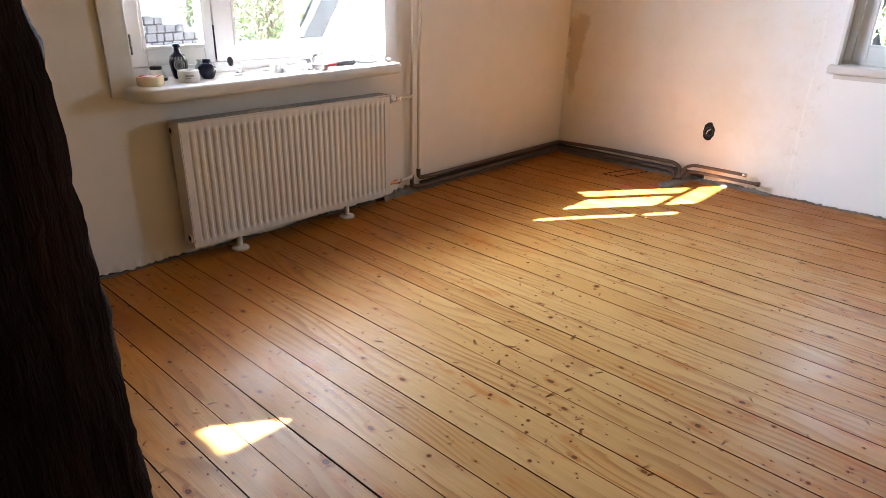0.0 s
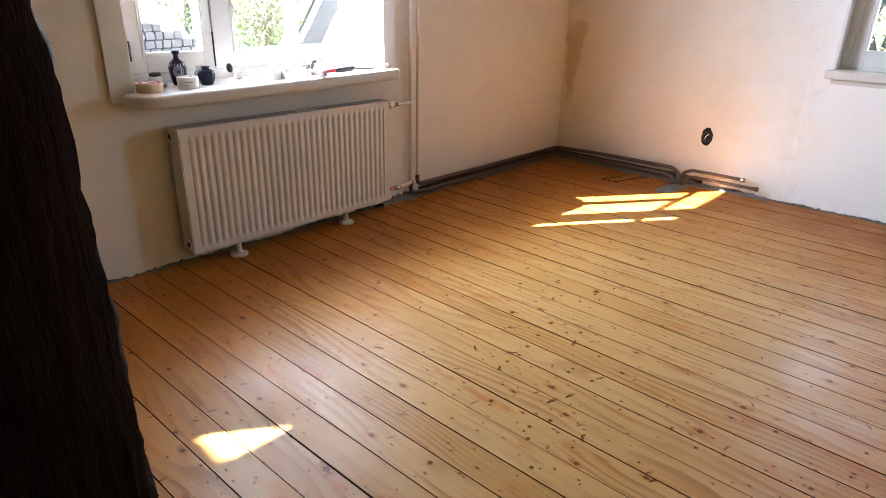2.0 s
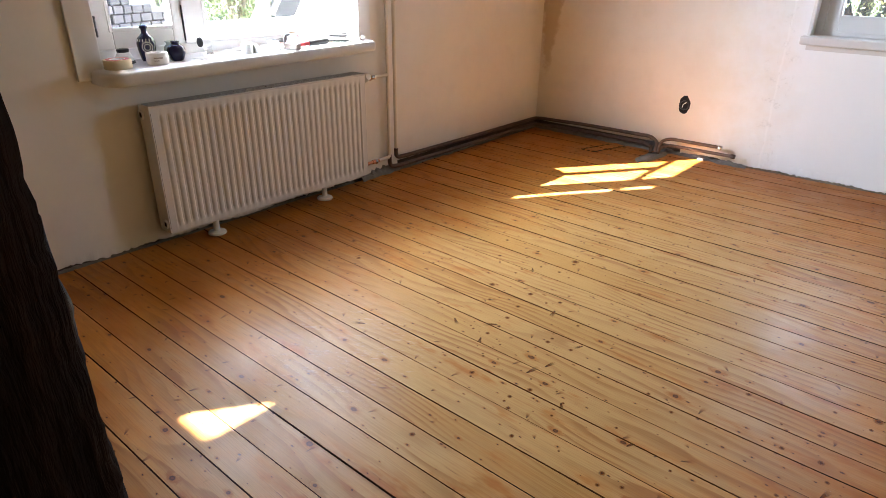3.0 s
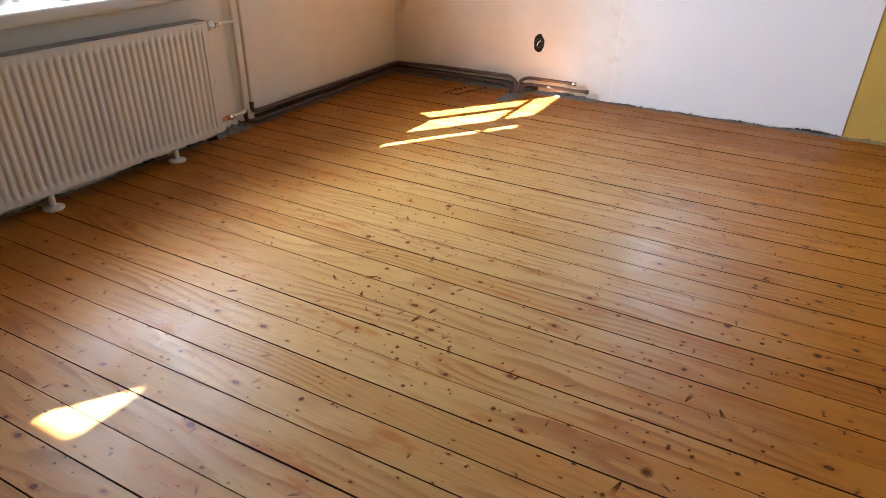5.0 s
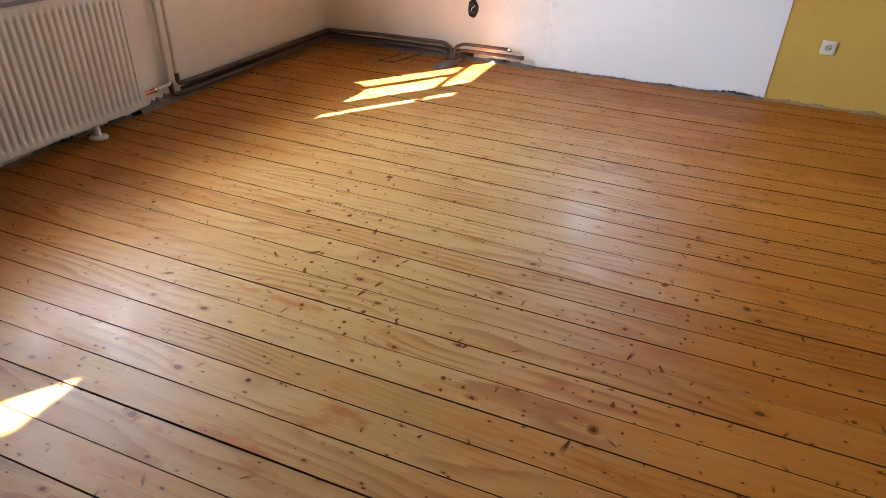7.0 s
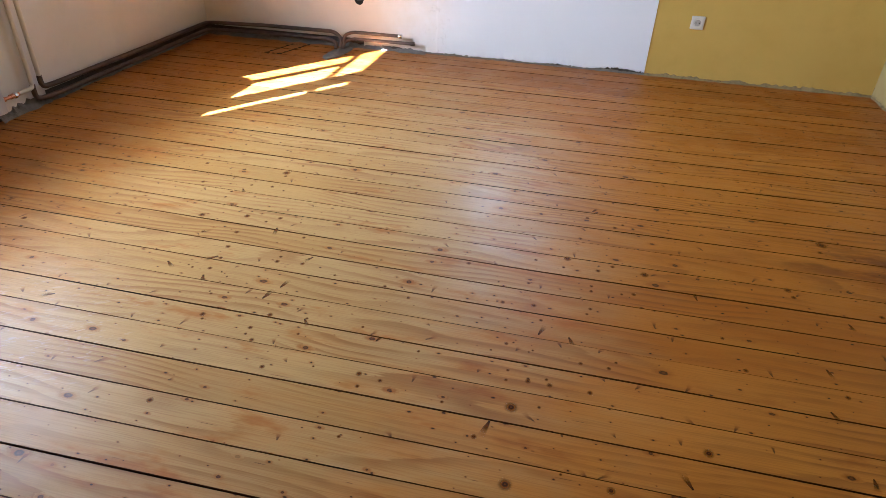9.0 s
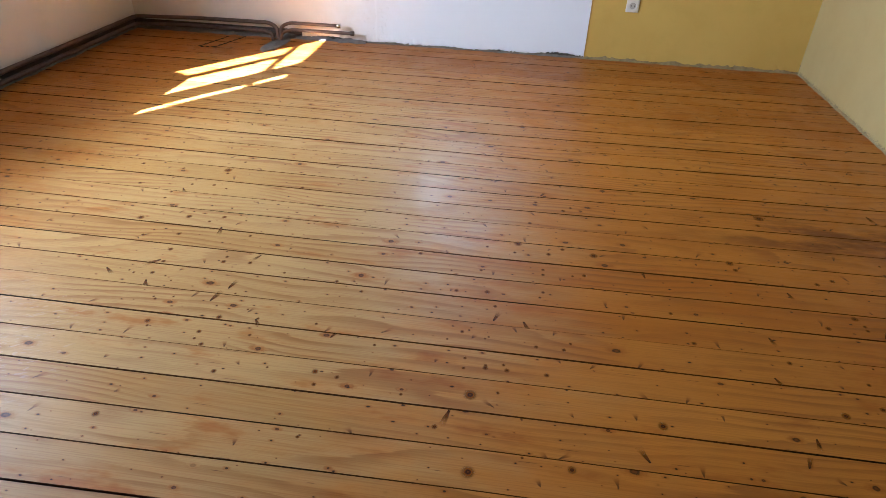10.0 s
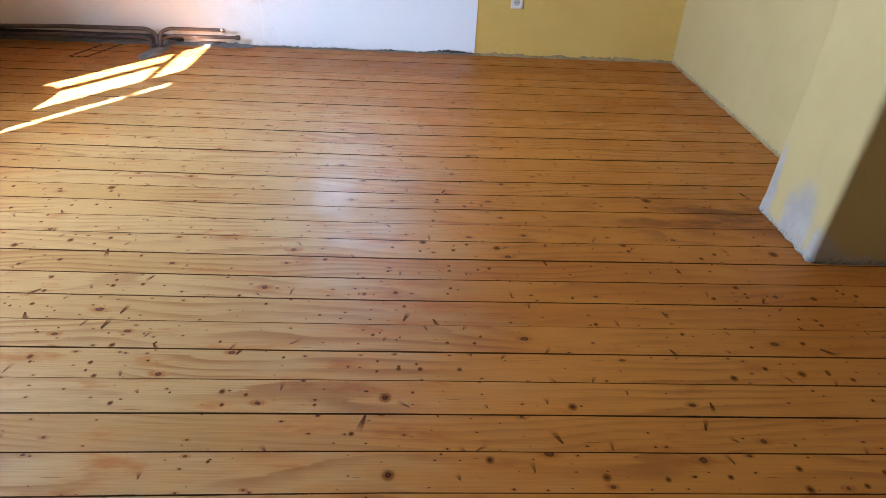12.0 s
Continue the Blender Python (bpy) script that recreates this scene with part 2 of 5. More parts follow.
    spill = n.math("MULTIPLY", n.range(far, 0.42, 0.08), n.range(wear2, 0.40, 0.60))
    base = n.mix(n.math("MULTIPLY", spill, 0.85), base, (0.105, 0.021, 0.003))
    base = n.mix(n.math("MULTIPLY", late, n.range(n.noise(own, 2.1, 3), 0.35, 0.65, 0.0, 0.62)), base, (0.215, 0.070, 0.011))
    base = n.mix(n.range(fibre, 0.42, 0.68, 0, 0.30), base, (0.190, 0.056, 0.008))
    base = n.mix(n.math("MULTIPLY", halo, 0.80), base, (0.290, 0.088, 0.007))
    base = n.mix(n.math("MULTIPLY", pin_halo, 0.65), base, (0.270, 0.080, 0.007))
    base = n.mix(n.math("MULTIPLY", fan, 0.85), base, n.mix(n.range(along, 0.0, 0.75), (0.035, 0.010, 0.002), (0.220, 0.064, 0.006)))
    base = n.mix(n.math("MULTIPLY", dash, 0.75), base, (0.080, 0.022, 0.005))
    base = n.mix(n.math("MULTIPLY", knot, 0.92), base, n.mix(n.range(kq, 0.25, 0.85), (0.110, 0.028, 0.003), (0.020, 0.006, 0.001)))
    base = n.mix(n.math("MULTIPLY", pin, 0.95), base, (0.016, 0.005, 0.001))

    scr = n.noise(stretch(flat, 14.0, 120.0), 1.0, 5, 0.75, 0.4)
    smear = n.noise(flat, 5.0, 4, 0.65, 0.8)
    rough = n.math("ADD", n.range(scr, 0.3, 0.75, 0.32, 0.50), n.range(smear, 0.35, 0.68, -0.05, 0.12))
    # a scuffed place with scratches across the boards, their glint partly in the colour
    place = n.range(n.math("ADD", vec("DISTANCE", flat, (1.36, -3.22, 0)), n.math("MULTIPLY", wear2, 0.35)), 0.60, 0.30)
    turned = n.node("ShaderNodeMapping", Vector=flat)
    turned.inputs["Rotation"].default_value = (0, 0, radians(-28))
    scratch = n.math("MULTIPLY", n.range(n.noise(stretch(turned.outputs[0], 16.0, 70.0), 1.0, 3, 0.6, 1.6), 0.57, 0.66), place)
    rough = n.math("SUBTRACT", rough, n.math("MULTIPLY", scratch, 0.17))
    # glint of the scratches painted into the base colour
    base = n.mix(n.math("MULTIPLY", scratch, 0.30), base, (0.60, 0.50, 0.41))
    h = n.math("ADD", n.math("MULTIPLY", fibre, 0.22), n.math("MULTIPLY", n.noise(stretch(own, 2.0, 20.0), 1.0, 3), 1.0))
    h = n.math("ADD", h, n.math("MULTIPLY", n.noise(stretch(own, 9.0, 14.0), 1.0, 3), 0.45))
    h = n.math("ADD", h, n.math("ADD", n.math("MULTIPLY", n.math("ADD", knot, pin), -0.30), n.math("MULTIPLY", scratch, 1.1)))
    n.bump(h, 0.13, 0.003)
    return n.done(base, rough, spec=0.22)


PINE = pine()
WHITE_WALL = plaster("white_plaster", (0.80, 0.765, 0.73), (0.765, 0.725, 0.675))
# Warm base colour holds the light bounced off the orange floor.
NORTH_WALL = plaster("patched_lit_white_plaster", (0.80, 0.745, 0.665), (0.74, 0.675, 0.58), north_extra)
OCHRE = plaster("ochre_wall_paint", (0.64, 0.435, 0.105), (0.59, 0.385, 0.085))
# Same ochre; the window light on east wall and pier is in its colour.
LIT_OCHRE = plaster("lit_ochre_wall_paint", (0.455, 0.345, 0.142), (0.425, 0.318, 0.122), ochre_extra)
RAW_EDGE = plain("torn_plaster_edge", (0.20, 0.175, 0.145), 0.95, vary=0.45, scale=60, bump=0.8)
RAW_YELLOW = plain("torn_ochre_edge", (0.30, 0.22, 0.10), 0.95, vary=0.4, scale=60, bump=0.8)
RUBBLE = plain("dark_rubble", (0.075, 0.060, 0.048), 0.95, vary=0.5, scale=40, bump=0.9)
MORTAR = plain("grey_mortar", (0.19, 0.178, 0.165), 0.95, vary=0.35, scale=35, bump=0.9)
PAINT = plain("white_gloss_paint", (0.74, 0.74, 0.74), 0.32, vary=0.03, scale=12)
SILL = plain("white_sill_paint", (0.64, 0.63, 0.62), 0.42, vary=0.04, scale=9)
ENAMEL = plain("white_radiator_enamel", (0.72, 0.70, 0.695), 0.38, vary=0.03, scale=9)
# Unseen ceiling, its dark tone added to cut bounced light.
CEILING = plain("dark_unseen_ceiling", (0.24, 0.165, 0.105), 0.8, vary=0.3, scale=12)
GROOVE = plain("dark_groove", (0.035, 0.020, 0.012), 0.95, vary=0.3)
GRIME = plain("grimy_board_edge", (0.085, 0.030, 0.009), 0.8, vary=0.6, scale=9)
for dull in (GROOVE, GRIME):
    dull.node_tree.nodes["Principled BSDF"].inputs["Specular IOR Level"].default_value = 0.06


def old_timber():
    n = Net("old_dark_timber")
    v = n.coords((1, 1, 0.10))
    a, b = n.noise(v, 28, 6, 0.65), n.noise(n.coords((1, 1, 0.3)), 6, 4)
    n.bump(n.math("ADD", a, b), 0.9, 0.02)
    return n.done(n.ramp(a, (0.3, (0.005, 0.003, 0.0025)), (0.55, (0.014, 0.007, 0.005)), (0.8, (0.030, 0.013, 0.007))), 0.9, spec=0.08)


TIMBER = old_timber()


# ---- mesh helpers ----
def part(name, bm, material, parent=None, label="", smooth=None):
    """Links a bmesh as one mesh object, under a thing or a part."""
    bmesh.ops.recalc_face_normals(bm, faces=bm.faces)
    me = bpy.data.meshes.new(name)
    bm.to_mesh(me)
    bm.free()
    me.materials.append(material)
    if smooth is not None:
        me.polygons.foreach_set("use_smooth", [True] * len(me.polygons))
        me.set_sharp_from_angle(angle=radians(smooth))
    ob = new(name, me)
    if parent is not None:
        ob.parent = parent
    if label:
        tagged(ob, label)
    return ob


def empty(name, label, category, m=None, group="", kind=""):
    ob = tagged(new(name), label, category, group, kind)
    if m is not None:
        ob.matrix_world = m
    return ob


def box(bm, x0, x1, y0, y1, z0, z1, bevel=0.0, seg=2):
    vs = [bm.verts.new((x, y, z)) for x in (x0, x1) for y in (y0, y1) for z in (z0, z1)]
    fs = [bm.faces.new([vs[i] for i in q]) for q in ((0, 1, 3, 2), (4, 6, 7, 5), (0, 4, 5, 1), (2, 3, 7, 6), (0, 2, 6, 4), (1, 5, 7, 3))]
    if bevel:
        bmesh.ops.bevel(bm, geom=list({e for f in fs for e in f.edges}), offset=bevel, segments=seg, affect="EDGES", profile=0.6)
    return bm


def boxed(*a, **k):
    return box(bmesh.new(), *a, **k)


def lathe(bm, profile, at=(0, 0, 0), seg=28, turn=None):
    """Turns a list of (radius, height) round the z axis."""
    turn = turn or Matrix.Identity(3)
    rings = []
    for r, z in profile:
        if r < 1e-6:
            rings.append([bm.verts.new(Vector(at) + turn @ Vector((0, 0, z)))])
        else:
            rings.append([bm.verts.new(Vector(at) + turn @ Vector((r * math.cos(2 * math.pi * i / seg), r * math.sin(2 * math.pi * i / seg), z))) for i in range(seg)])
    for a, b in zip(rings, rings[1:]):
        for i in range(seg):
            j = (i + 1) % seg
            q = [a[i % len(a)], a[j % len(a)], b[j % len(b)], b[i % len(b)]]
            q = [v for k, v in enumerate(q) if v not in q[:k]]
            if len(q) > 2:
                bm.faces.new(q)
    return bm


def tube(bm, points, r, seg=12, round_off=0.03):
    """A pipe through the points, its corners rounded, its ends closed."""
    pts = [Vector(p) for p in points]
    path = [pts[0]]
    for a, b, c in zip(pts, pts[1:], pts[2:]):
        d = min(round_off, (b - a).length * 0.45, (c - b).length * 0.45)
        p, q = b + (a - b).normalized() * d, b + (c - b).normalized() * d
        path += [p.lerp(b, t).lerp(b.lerp(q, t), t) for t in (0, 0.25, 0.5, 0.75, 1)]
    path.append(pts[-1])
    side = None
    rings = []
    for i, p in enumerate(path):
        w = (path[min(i + 1, len(path) - 1)] - path[max(i - 1, 0)]).normalized()
        if side is None:
            side = w.orthogonal().normalized()
        side = (side - w * side.dot(w)).normalized()
        up = w.cross(side)
        rings.append([bm.verts.new(p + r * (side * math.cos(2 * math.pi * k / seg) + up * math.sin(2 * math.pi * k / seg))) for k in range(seg)])
    for a, b in zip(rings, rings[1:]):
        for k in range(seg):
            bm.faces.new((a[k], a[(k + 1) % seg], b[(k + 1) % seg], b[k]))
    bm.faces.new(rings[0][::-1])
    bm.faces.new(rings[-1])
    return bm


def rough_edge(bm, along, n, place, seed, low=0.003, high=0.042, top=0.06):
    """The torn lower rim of a plaster coat: a strip whose foot wanders up and down. place(s, depth, z) gives the point."""
    rows = []
    for i in range(n + 1):
        s = along[0] + (along[1] - along[0]) * i / n
        w = noise.noise((s * 3.1, seed, 0)) * 0.5 + 0.5
        j = noise.noise((s * 45, seed, 3)) * 0.5 + 0.5
        foot = low + (high - low) * min(1, max(0, 1.1 * w + 0.5 * j - 0.55 + 0.25 * noise.noise((s * 120, seed, 6))))
        bulge = 0.004 * noise.noise((s * 30, seed, 9))
        rows.append([bm.verts.new(place(s, d, z)) for d, z in ((0.0, top), (0.001 + bulge, foot + 0.5 * (top - foot)), (0.002 + 1.5 * bulge, foot + 0.004), (-0.004, foot), (-0.02, foot + 0.002))])
    for a, b in zip(rows, rows[1:]):
        for k in range(4):
            bm.faces.new((a[k], b[k], b[k + 1], a[k + 1]))
    return bm


# ---- the shell ----
WT = 0.38  # wall thickness
W1 = (-3.35, -1.93, 0.80, 2.14)    # west window: y0, y1, z0, z1
W3 = (-6.40, -5.60, 0.80, 2.14)    # second west window, behind the post
W2 = (1.905, 2.80, 0.80, 1.95)     # north window: x0, x1, z0, z1

bm = bmesh.new()
FOOT = 0.06
cuts = [(SOUTH, W3), (W3[1], W1), (W1[1], None)]
for y0, w in cuts:
    y1 = w[0] if w else NORTH
    box(bm, -WT, 0, y0, y1, FOOT, CEIL)
    if w:
        box(bm, -WT, 0, w[0], w[1], FOOT, w[2])
        box(bm, -WT, 0, w[0], w[1], w[3], CEIL)
rough_edge(bm, (-1.62, SOUTH), 520, lambda s, d, z: (d, s, z), 2.0, top=FOOT)
tagged(part("wall_west", bm, WHITE_WALL), "off-white rough plastered wall with a torn foot", "wall", kind="structure")

bm = bmesh.new()
Y0 = NORTH
box(bm, -WT, W2[0], Y0, Y0 + WT, FOOT, CEIL)
box(bm, W2[1], YELLOW, Y0, Y0 + WT, FOOT, CEIL)
box(bm, W2[0], W2[1], Y0, Y0 + WT, FOOT, W2[2])
box(bm, W2[0], W2[1], Y0, Y0 + WT, W2[3], CEIL)
rough_edge(bm, (1.25, YELLOW), 230, lambda s, d, z: (s, Y0 - d, z), 5.0, top=FOOT)
tagged(part("wall_north", bm, NORTH_WALL), "patched white plaster wall with painted-in light and a torn foot", "wall", kind="structure")

bm = bmesh.new()
box(bm, YELLOW, EAST + WT, Y0 + 0.006, Y0 + WT, FOOT, CEIL)
rough_edge(bm, (YELLOW, EAST), 170, lambda s, d, z: (s, Y0 + 0.006 - d, z), 7.0, top=FOOT, high=0.022)
tagged(part("wall_north_ochre", bm, OCHRE), "ochre yellow painted stretch of plaster wall", "wall", kind="structure")

bm = bmesh.new()
box(bm, EAST, EAST + WT, SOUTH, Y0 + 0.006, FOOT, CEIL)
rough_edge(bm, (Y0, -2.08), 230, lambda s, d, z: (EAST - d, s, z), 11.0, top=FOOT, high=0.024)
tagged(part("wall_east", bm, LIT_OCHRE), "ochre yellow painted plaster wall with its light in the colour", "wall", kind="structure")

# pier with rounded arrises and a foot that flares a little
bm = bmesh.new()
px0, py0, py1 = 4.295, -2.515, -2.085
ring = [(EAST + 0.02, py1 + 0.02)]
for k in range(7):
    a = math.pi / 2 + k / 6 * math.pi / 2
    ring.append((px0 + 0.045 + 0.045 * math.cos(a), py1 - 0.045 + 0.045 * math.sin(a)))
for k in range(9):
    a = math.pi + k / 8 * math.pi / 2
    ring.append((px0 + 0.020 + 0.020 * math.cos(a), py0 + 0.020 + 0.020 * math.sin(a)))
ring += [(px0 + 0.1, py0), (px0 + 0.2, py0), (EAST + 0.02, py0)]
dense = []
for a, b in zip(ring, ring[1:]):
    k = max(1, int(math.dist(a, b) / 0.005))
    dense += [(a[0] + (b[0] - a[0]) * i / k, a[1] + (b[1] - a[1]) * i / k) for i in range(k)]
dense.append(ring[-1])
rows = []
for x, y in dense:
    foot = 0.002 + 0.016 * max(0, noise.noise((x * 55, y * 55, 1)) * 0.7 + 0.25) + 0.012 * max(0, noise.noise((x * 140, y * 140, 4)))
    col = []
    for z in (CEIL, 1.2, 0.5, 0.3, 0.15, 0.06, 0.042, 0.028, foot):
        out = 0.012 * math.exp(-z * 7.0) + 0.006 * noise.noise((x * 3, y * 3, z * 3)) + (0.005 * noise.noise((x * 60, y * 60, z * 60)) if z < 0.1 else 0)
        col.append(bm.verts.new((x - out * (1 if x < EAST - 0.05 else 0), y + (out * 0.3 if y > -2.2 else -out * 0.15), z)))
    rows.append(col)
for a, b in zip(rows, rows[1:]):
    for k in range(8):
        bm.faces.new((a[k], b[k], b[k + 1], a[k + 1]))
tagged(part("wall_pier", bm, LIT_OCHRE, smooth=50), "ochre wall pier with bare grey plaster at its foot", "wall", kind="structure")

# South wall and ceiling: out of view, toned down to cut bounced light.
tagged(part("wall_south", boxed(-WT, EAST + WT, SOUTH - WT, SOUTH, 0, CEIL), OCHRE), "plain ochre wall, out of view, closing the room", "wall", kind="structure")
tagged(part("ceiling", boxed(-WT, EAST + WT, SOUTH - WT, NORTH + WT, CEIL, CEIL + 0.25), CEILING), "plain dark ceiling, out of view, to cut bounced light", "ceiling", kind="structure")

# dark masonry that shows under the torn plaster
for nm, b in (("rubble_west", (-0.30, -0.012, SOUTH, NORTH, -0.03, FOOT)), ("rubble_north", (-0.30, EAST, NORTH + 0.012, NORTH + 0.3, -0.03, FOOT)),
              ("rubble_east", (EAST + 0.012, EAST + 0.3, SOUTH, NORTH + 0.3, -0.03, FOOT)), ("rubble_pier", (px0 + 0.012, EAST, py0 + 0.012, py1 - 0.012, -0.03, FOOT))):
    tagged(part(nm, boxed(*b), RUBBLE), "dark dusty masonry under the torn plaster", "wall", kind="structure")
# ---- glass, metals, small materials ----
def pane_glass():
    n = Net("window_glass")
    out = n.t.nodes["Material Output"]
    mixn = n.node("ShaderNodeMixShader")
    fr = n.node("ShaderNodeFresnel", IOR=1.45)
    tr = n.node("ShaderNodeBsdfTransparent", Color=(0.96, 0.98, 0.97, 1))
    gl = n.node("ShaderNodeBsdfGlossy", Roughness=0.02)
    n.put(mixn.inputs[0], fr.outputs[0])
    n.put(mixn.inputs[1], tr.outputs[0])
    n.put(mixn.inputs[2], gl.outputs[0])
    n.put(out.inputs["Surface"], mixn.outputs[0])
    return n.mat


GLASS = pane_glass()
PIPE = plain("dark_rusty_pipe", (0.105, 0.070, 0.052), 0.55, metal=0.35, vary=0.45, scale=45, bump=0.5)
PIPE_PAINT = plain("wall_painted_pipe", (0.74, 0.68, 0.58), 0.45, vary=0.06, scale=20)
BRASS = plain("brass", (0.72, 0.46, 0.20), 0.28, metal=1.0, vary=0.12)
COPPER = plain("copper", (0.62, 0.27, 0.14), 0.38, metal=1.0, vary=0.2)
CHROME = plain("bright_steel", (0.72, 0.72, 0.72), 0.22, metal=1.0, vary=0.06)
BLACK = plain("black_plastic", (0.015, 0.015, 0.016), 0.4, vary=0.2)
HOLE = plain("black_hole", (0.006, 0.006, 0.006), 0.9, vary=0.2)
PLASTIC = plain("white_plastic", (0.80, 0.79, 0.76), 0.35, vary=0.03)
CREAM = plain("cream_plastic", (0.76, 0.72, 0.62), 0.4, vary=0.04)
CHINA = plain("white_china", (0.82, 0.82, 0.81), 0.15, vary=0.03)
COBALT = plain("cobalt_glaze", (0.010, 0.012, 0.045), 0.14, vary=0.2)
PAPER = plain("paper", (0.80, 0.79, 0.76), 0.8, vary=0.05)
MASKING = plain("masking_tape", (0.72, 0.58, 0.36), 0.7, vary=0.06, scale=60)
RED = plain("red_plastic", (0.50, 0.030, 0.035), 0.4, vary=0.1)
GREY_INK = plain("grey_print", (0.35, 0.30, 0.28), 0.7, vary=0.05)
STONE = plain("pale_pebble", (0.55, 0.52, 0.48), 0.8, vary=0.2, bump=0.4)
GRILLE = plain("grille_enamel", (0.42, 0.39, 0.36), 0.5, vary=0.05)


def clear_glass():
    n = Net("clear_glass")
    n.bsdf.inputs["Transmission Weight"].default_value = 1.0
    n.bsdf.inputs["IOR"].default_value = 1.45
    return n.done((0.95, 0.96, 0.96), 0.03)


CLEAR = clear_glass()

# ---- west window ----
def sash(win, y0, y1, z0, z1, gy0, gy1, gz0, gz1, bars=(), across=None, x=SASH, d=0.048):
    """A glazed light: outer size, glass size, upright bars. One part with its pane and bars under it."""
    bm = bmesh.new()
    for b in ((y0, gy0, z0, z1), (gy1, y1, z0, z1), (gy0, gy1, z0, gz0), (gy0, gy1, gz1, z1)):
        box(bm, x - d, x, b[0], b[1], b[2], b[3], 0.003, 1)
    s = part("sash", bm, PAINT, win)
    bm = bmesh.new()   # glazing bead
    for b in ((gy0 - 0.014, gy0 + 0.002, gz0 - 0.014, gz1 + 0.014), (gy1 - 0.002, gy1 + 0.014, gz0 - 0.014, gz1 + 0.014), (gy0, gy1, gz0 - 0.014, gz0 + 0.002), (gy0, gy1, gz1 - 0.002, gz1 + 0.014)):
        box(bm, x - 0.004, x + 0.005, *b, 0.002, 1)
    part("glazing_bead", bm, PAINT, s)
    for a, b in bars:
        part("glazing_bar", boxed(x - d + 0.004, x - 0.010, a, b, gz0, across[0] if across else gz1, 0.004, 1), PAINT, s)
    if across:
        part("glazing_bar", boxed(x - 0.036, x - 0.014, gy0, gy1, across[0], across[1], 0.004, 1), PAINT, s)
    p = part("pane", boxed(x - 0.030, x - 0.026, gy0, gy1, gz0, gz1), GLASS, s, "clear window glass")
    p.visible_shadow = False
    return s


window_west = empty("window_1", "white painted wooden casement window in the west wall", "window", kind="structure")
bm = bmesh.new()
y0, y1, z0, z1 = W1
for b in ((y0, y0 + 0.03, z0, z1), (y1 - 0.012, y1, z0, z1), (y0 + 0.03, y1 - 0.012, 0.80, 0.886), (y0 + 0.03, y1 - 0.012, 1.955, z1)):
    box(bm, -0.23, SASH - 0.006, *b, 0.002, 1)
part("window_frame", bm, PAINT, window_west)
sash(window_west, -3.318, -2.891, 0.888, 1.953, -3.222, -2.945, 0.974, 1.890, across=(1.678, 1.716))
sash(window_west, -2.886, -1.944, 0.888, 1.953, -2.772, -1.985, 0.974, 1.890, bars=((-2.452, -2.385),), across=(1.678, 1.716))
part("mullion", boxed(-0.225, SASH - 0.03, -2.925, -2.850, 0.886, 1.955), PAINT, window_west)
part("latch_rod", boxed(SASH - 0.012, SASH + 0.004, -2.892, -2.885, 0.90, 1.06, 0.002, 1), BLACK, window_west, "thin black latch rod")
hinge = part("hinge", lathe(bmesh.new(), [(0, 0), (0.008, 0), (0.009, 0.004), (0.009, 0.036), (0.007, 0.038), (0.007, 0.042), (0.009, 0.044), (0.009, 0.086), (0, 0.088)], (SASH + 0.012, -3.296, 0.945), 12), BLACK, window_west, "dark steel barrel hinge", smooth=40)
part("hinge_leaf", boxed(SASH - 0.001, SASH + 0.008, -3.318, -3.300, 0.945, 1.040), BLACK, hinge)

trim = empty("trim", "flat white painted boards round the window", "trim", kind="structure")
for b in ((-3.457, -3.352, 0.792, 2.14), (-1.930, -1.838, 0.84, 2.14), (-3.457, -1.838, 2.142, 2.24)):
    part("trim_board", boxed(0.001, 0.020, *b, 0.004, 2), PAINT, trim)

# deep window board, sagging a little to the south
SILL_TILT = Matrix.Translation((0, -1.97, 0.855)) @ Matrix.Rotation(math.atan(0.016), 4, "X")


def on_sill(x, y, turn=0.0):
    """A pose standing on the window board."""
    return Matrix.Translation((x, y, 0.855 + (y + 1.97) * 0.016 + 0.0005)) @ Matrix.Rotation(math.atan(0.016), 4, "X") @ Matrix.Rotation(radians(turn), 4, "Z")


def sill_board():
    """Rings of one outline, drawn in towards the top and the foot, make the rounded nose."""
    bm = bmesh.new()

    def outline(d):
        front, left, right, r = 0.182 - d, -3.408 + d, -1.935 - d, 0.10
        out = [(SASH - 0.005, -1.936), (SASH - 0.005, -3.346), (0.0, -3.346), (0.0, left)]
        out += [(front - r + r * math.sin(a), left + r - r * math.cos(a)) for a in [k / 10 * math.pi / 2 for k in range(11)]]
        out += [(front - 0.03 + 0.03 * math.cos(a), right - 0.03 + 0.03 * math.sin(a)) for a in [k / 5 * math.pi / 2 for k in range(6)]]
        return out + [(0.022, right), (0.021, right - 0.0005 + d)]

    rings = [[bm.verts.new((x, y + 1.97, z)) for x, y in outline(d)] for d, z in ((0.018, -0.060), (0.006, -0.055), (0.001, -0.044), (0.0, -0.030), (0.001, -0.014), (0.005, -0.005), (0.014, 0.0))]
    for a, b in zip(rings, rings[1:]):
        for k in range(len(a)):
            j = (k + 1) % len(a)
            bm.faces.new((a[k], a[j], b[j], b[k]))
    bm.faces.new(rings[-1])
    bm.faces.new(rings[0][::-1])
    bm.transform(SILL_TILT)
    return bm


tagged(part("window_board", sill_board(), SILL, smooth=80), "thick white window board with rounded corners", "window sill", kind="structure")

# ---- second west window, high and narrow, and its brace ----
window_south = empty("window_3", "small white window high in the west wall", "window", kind="structure")
bm = bmesh.new()
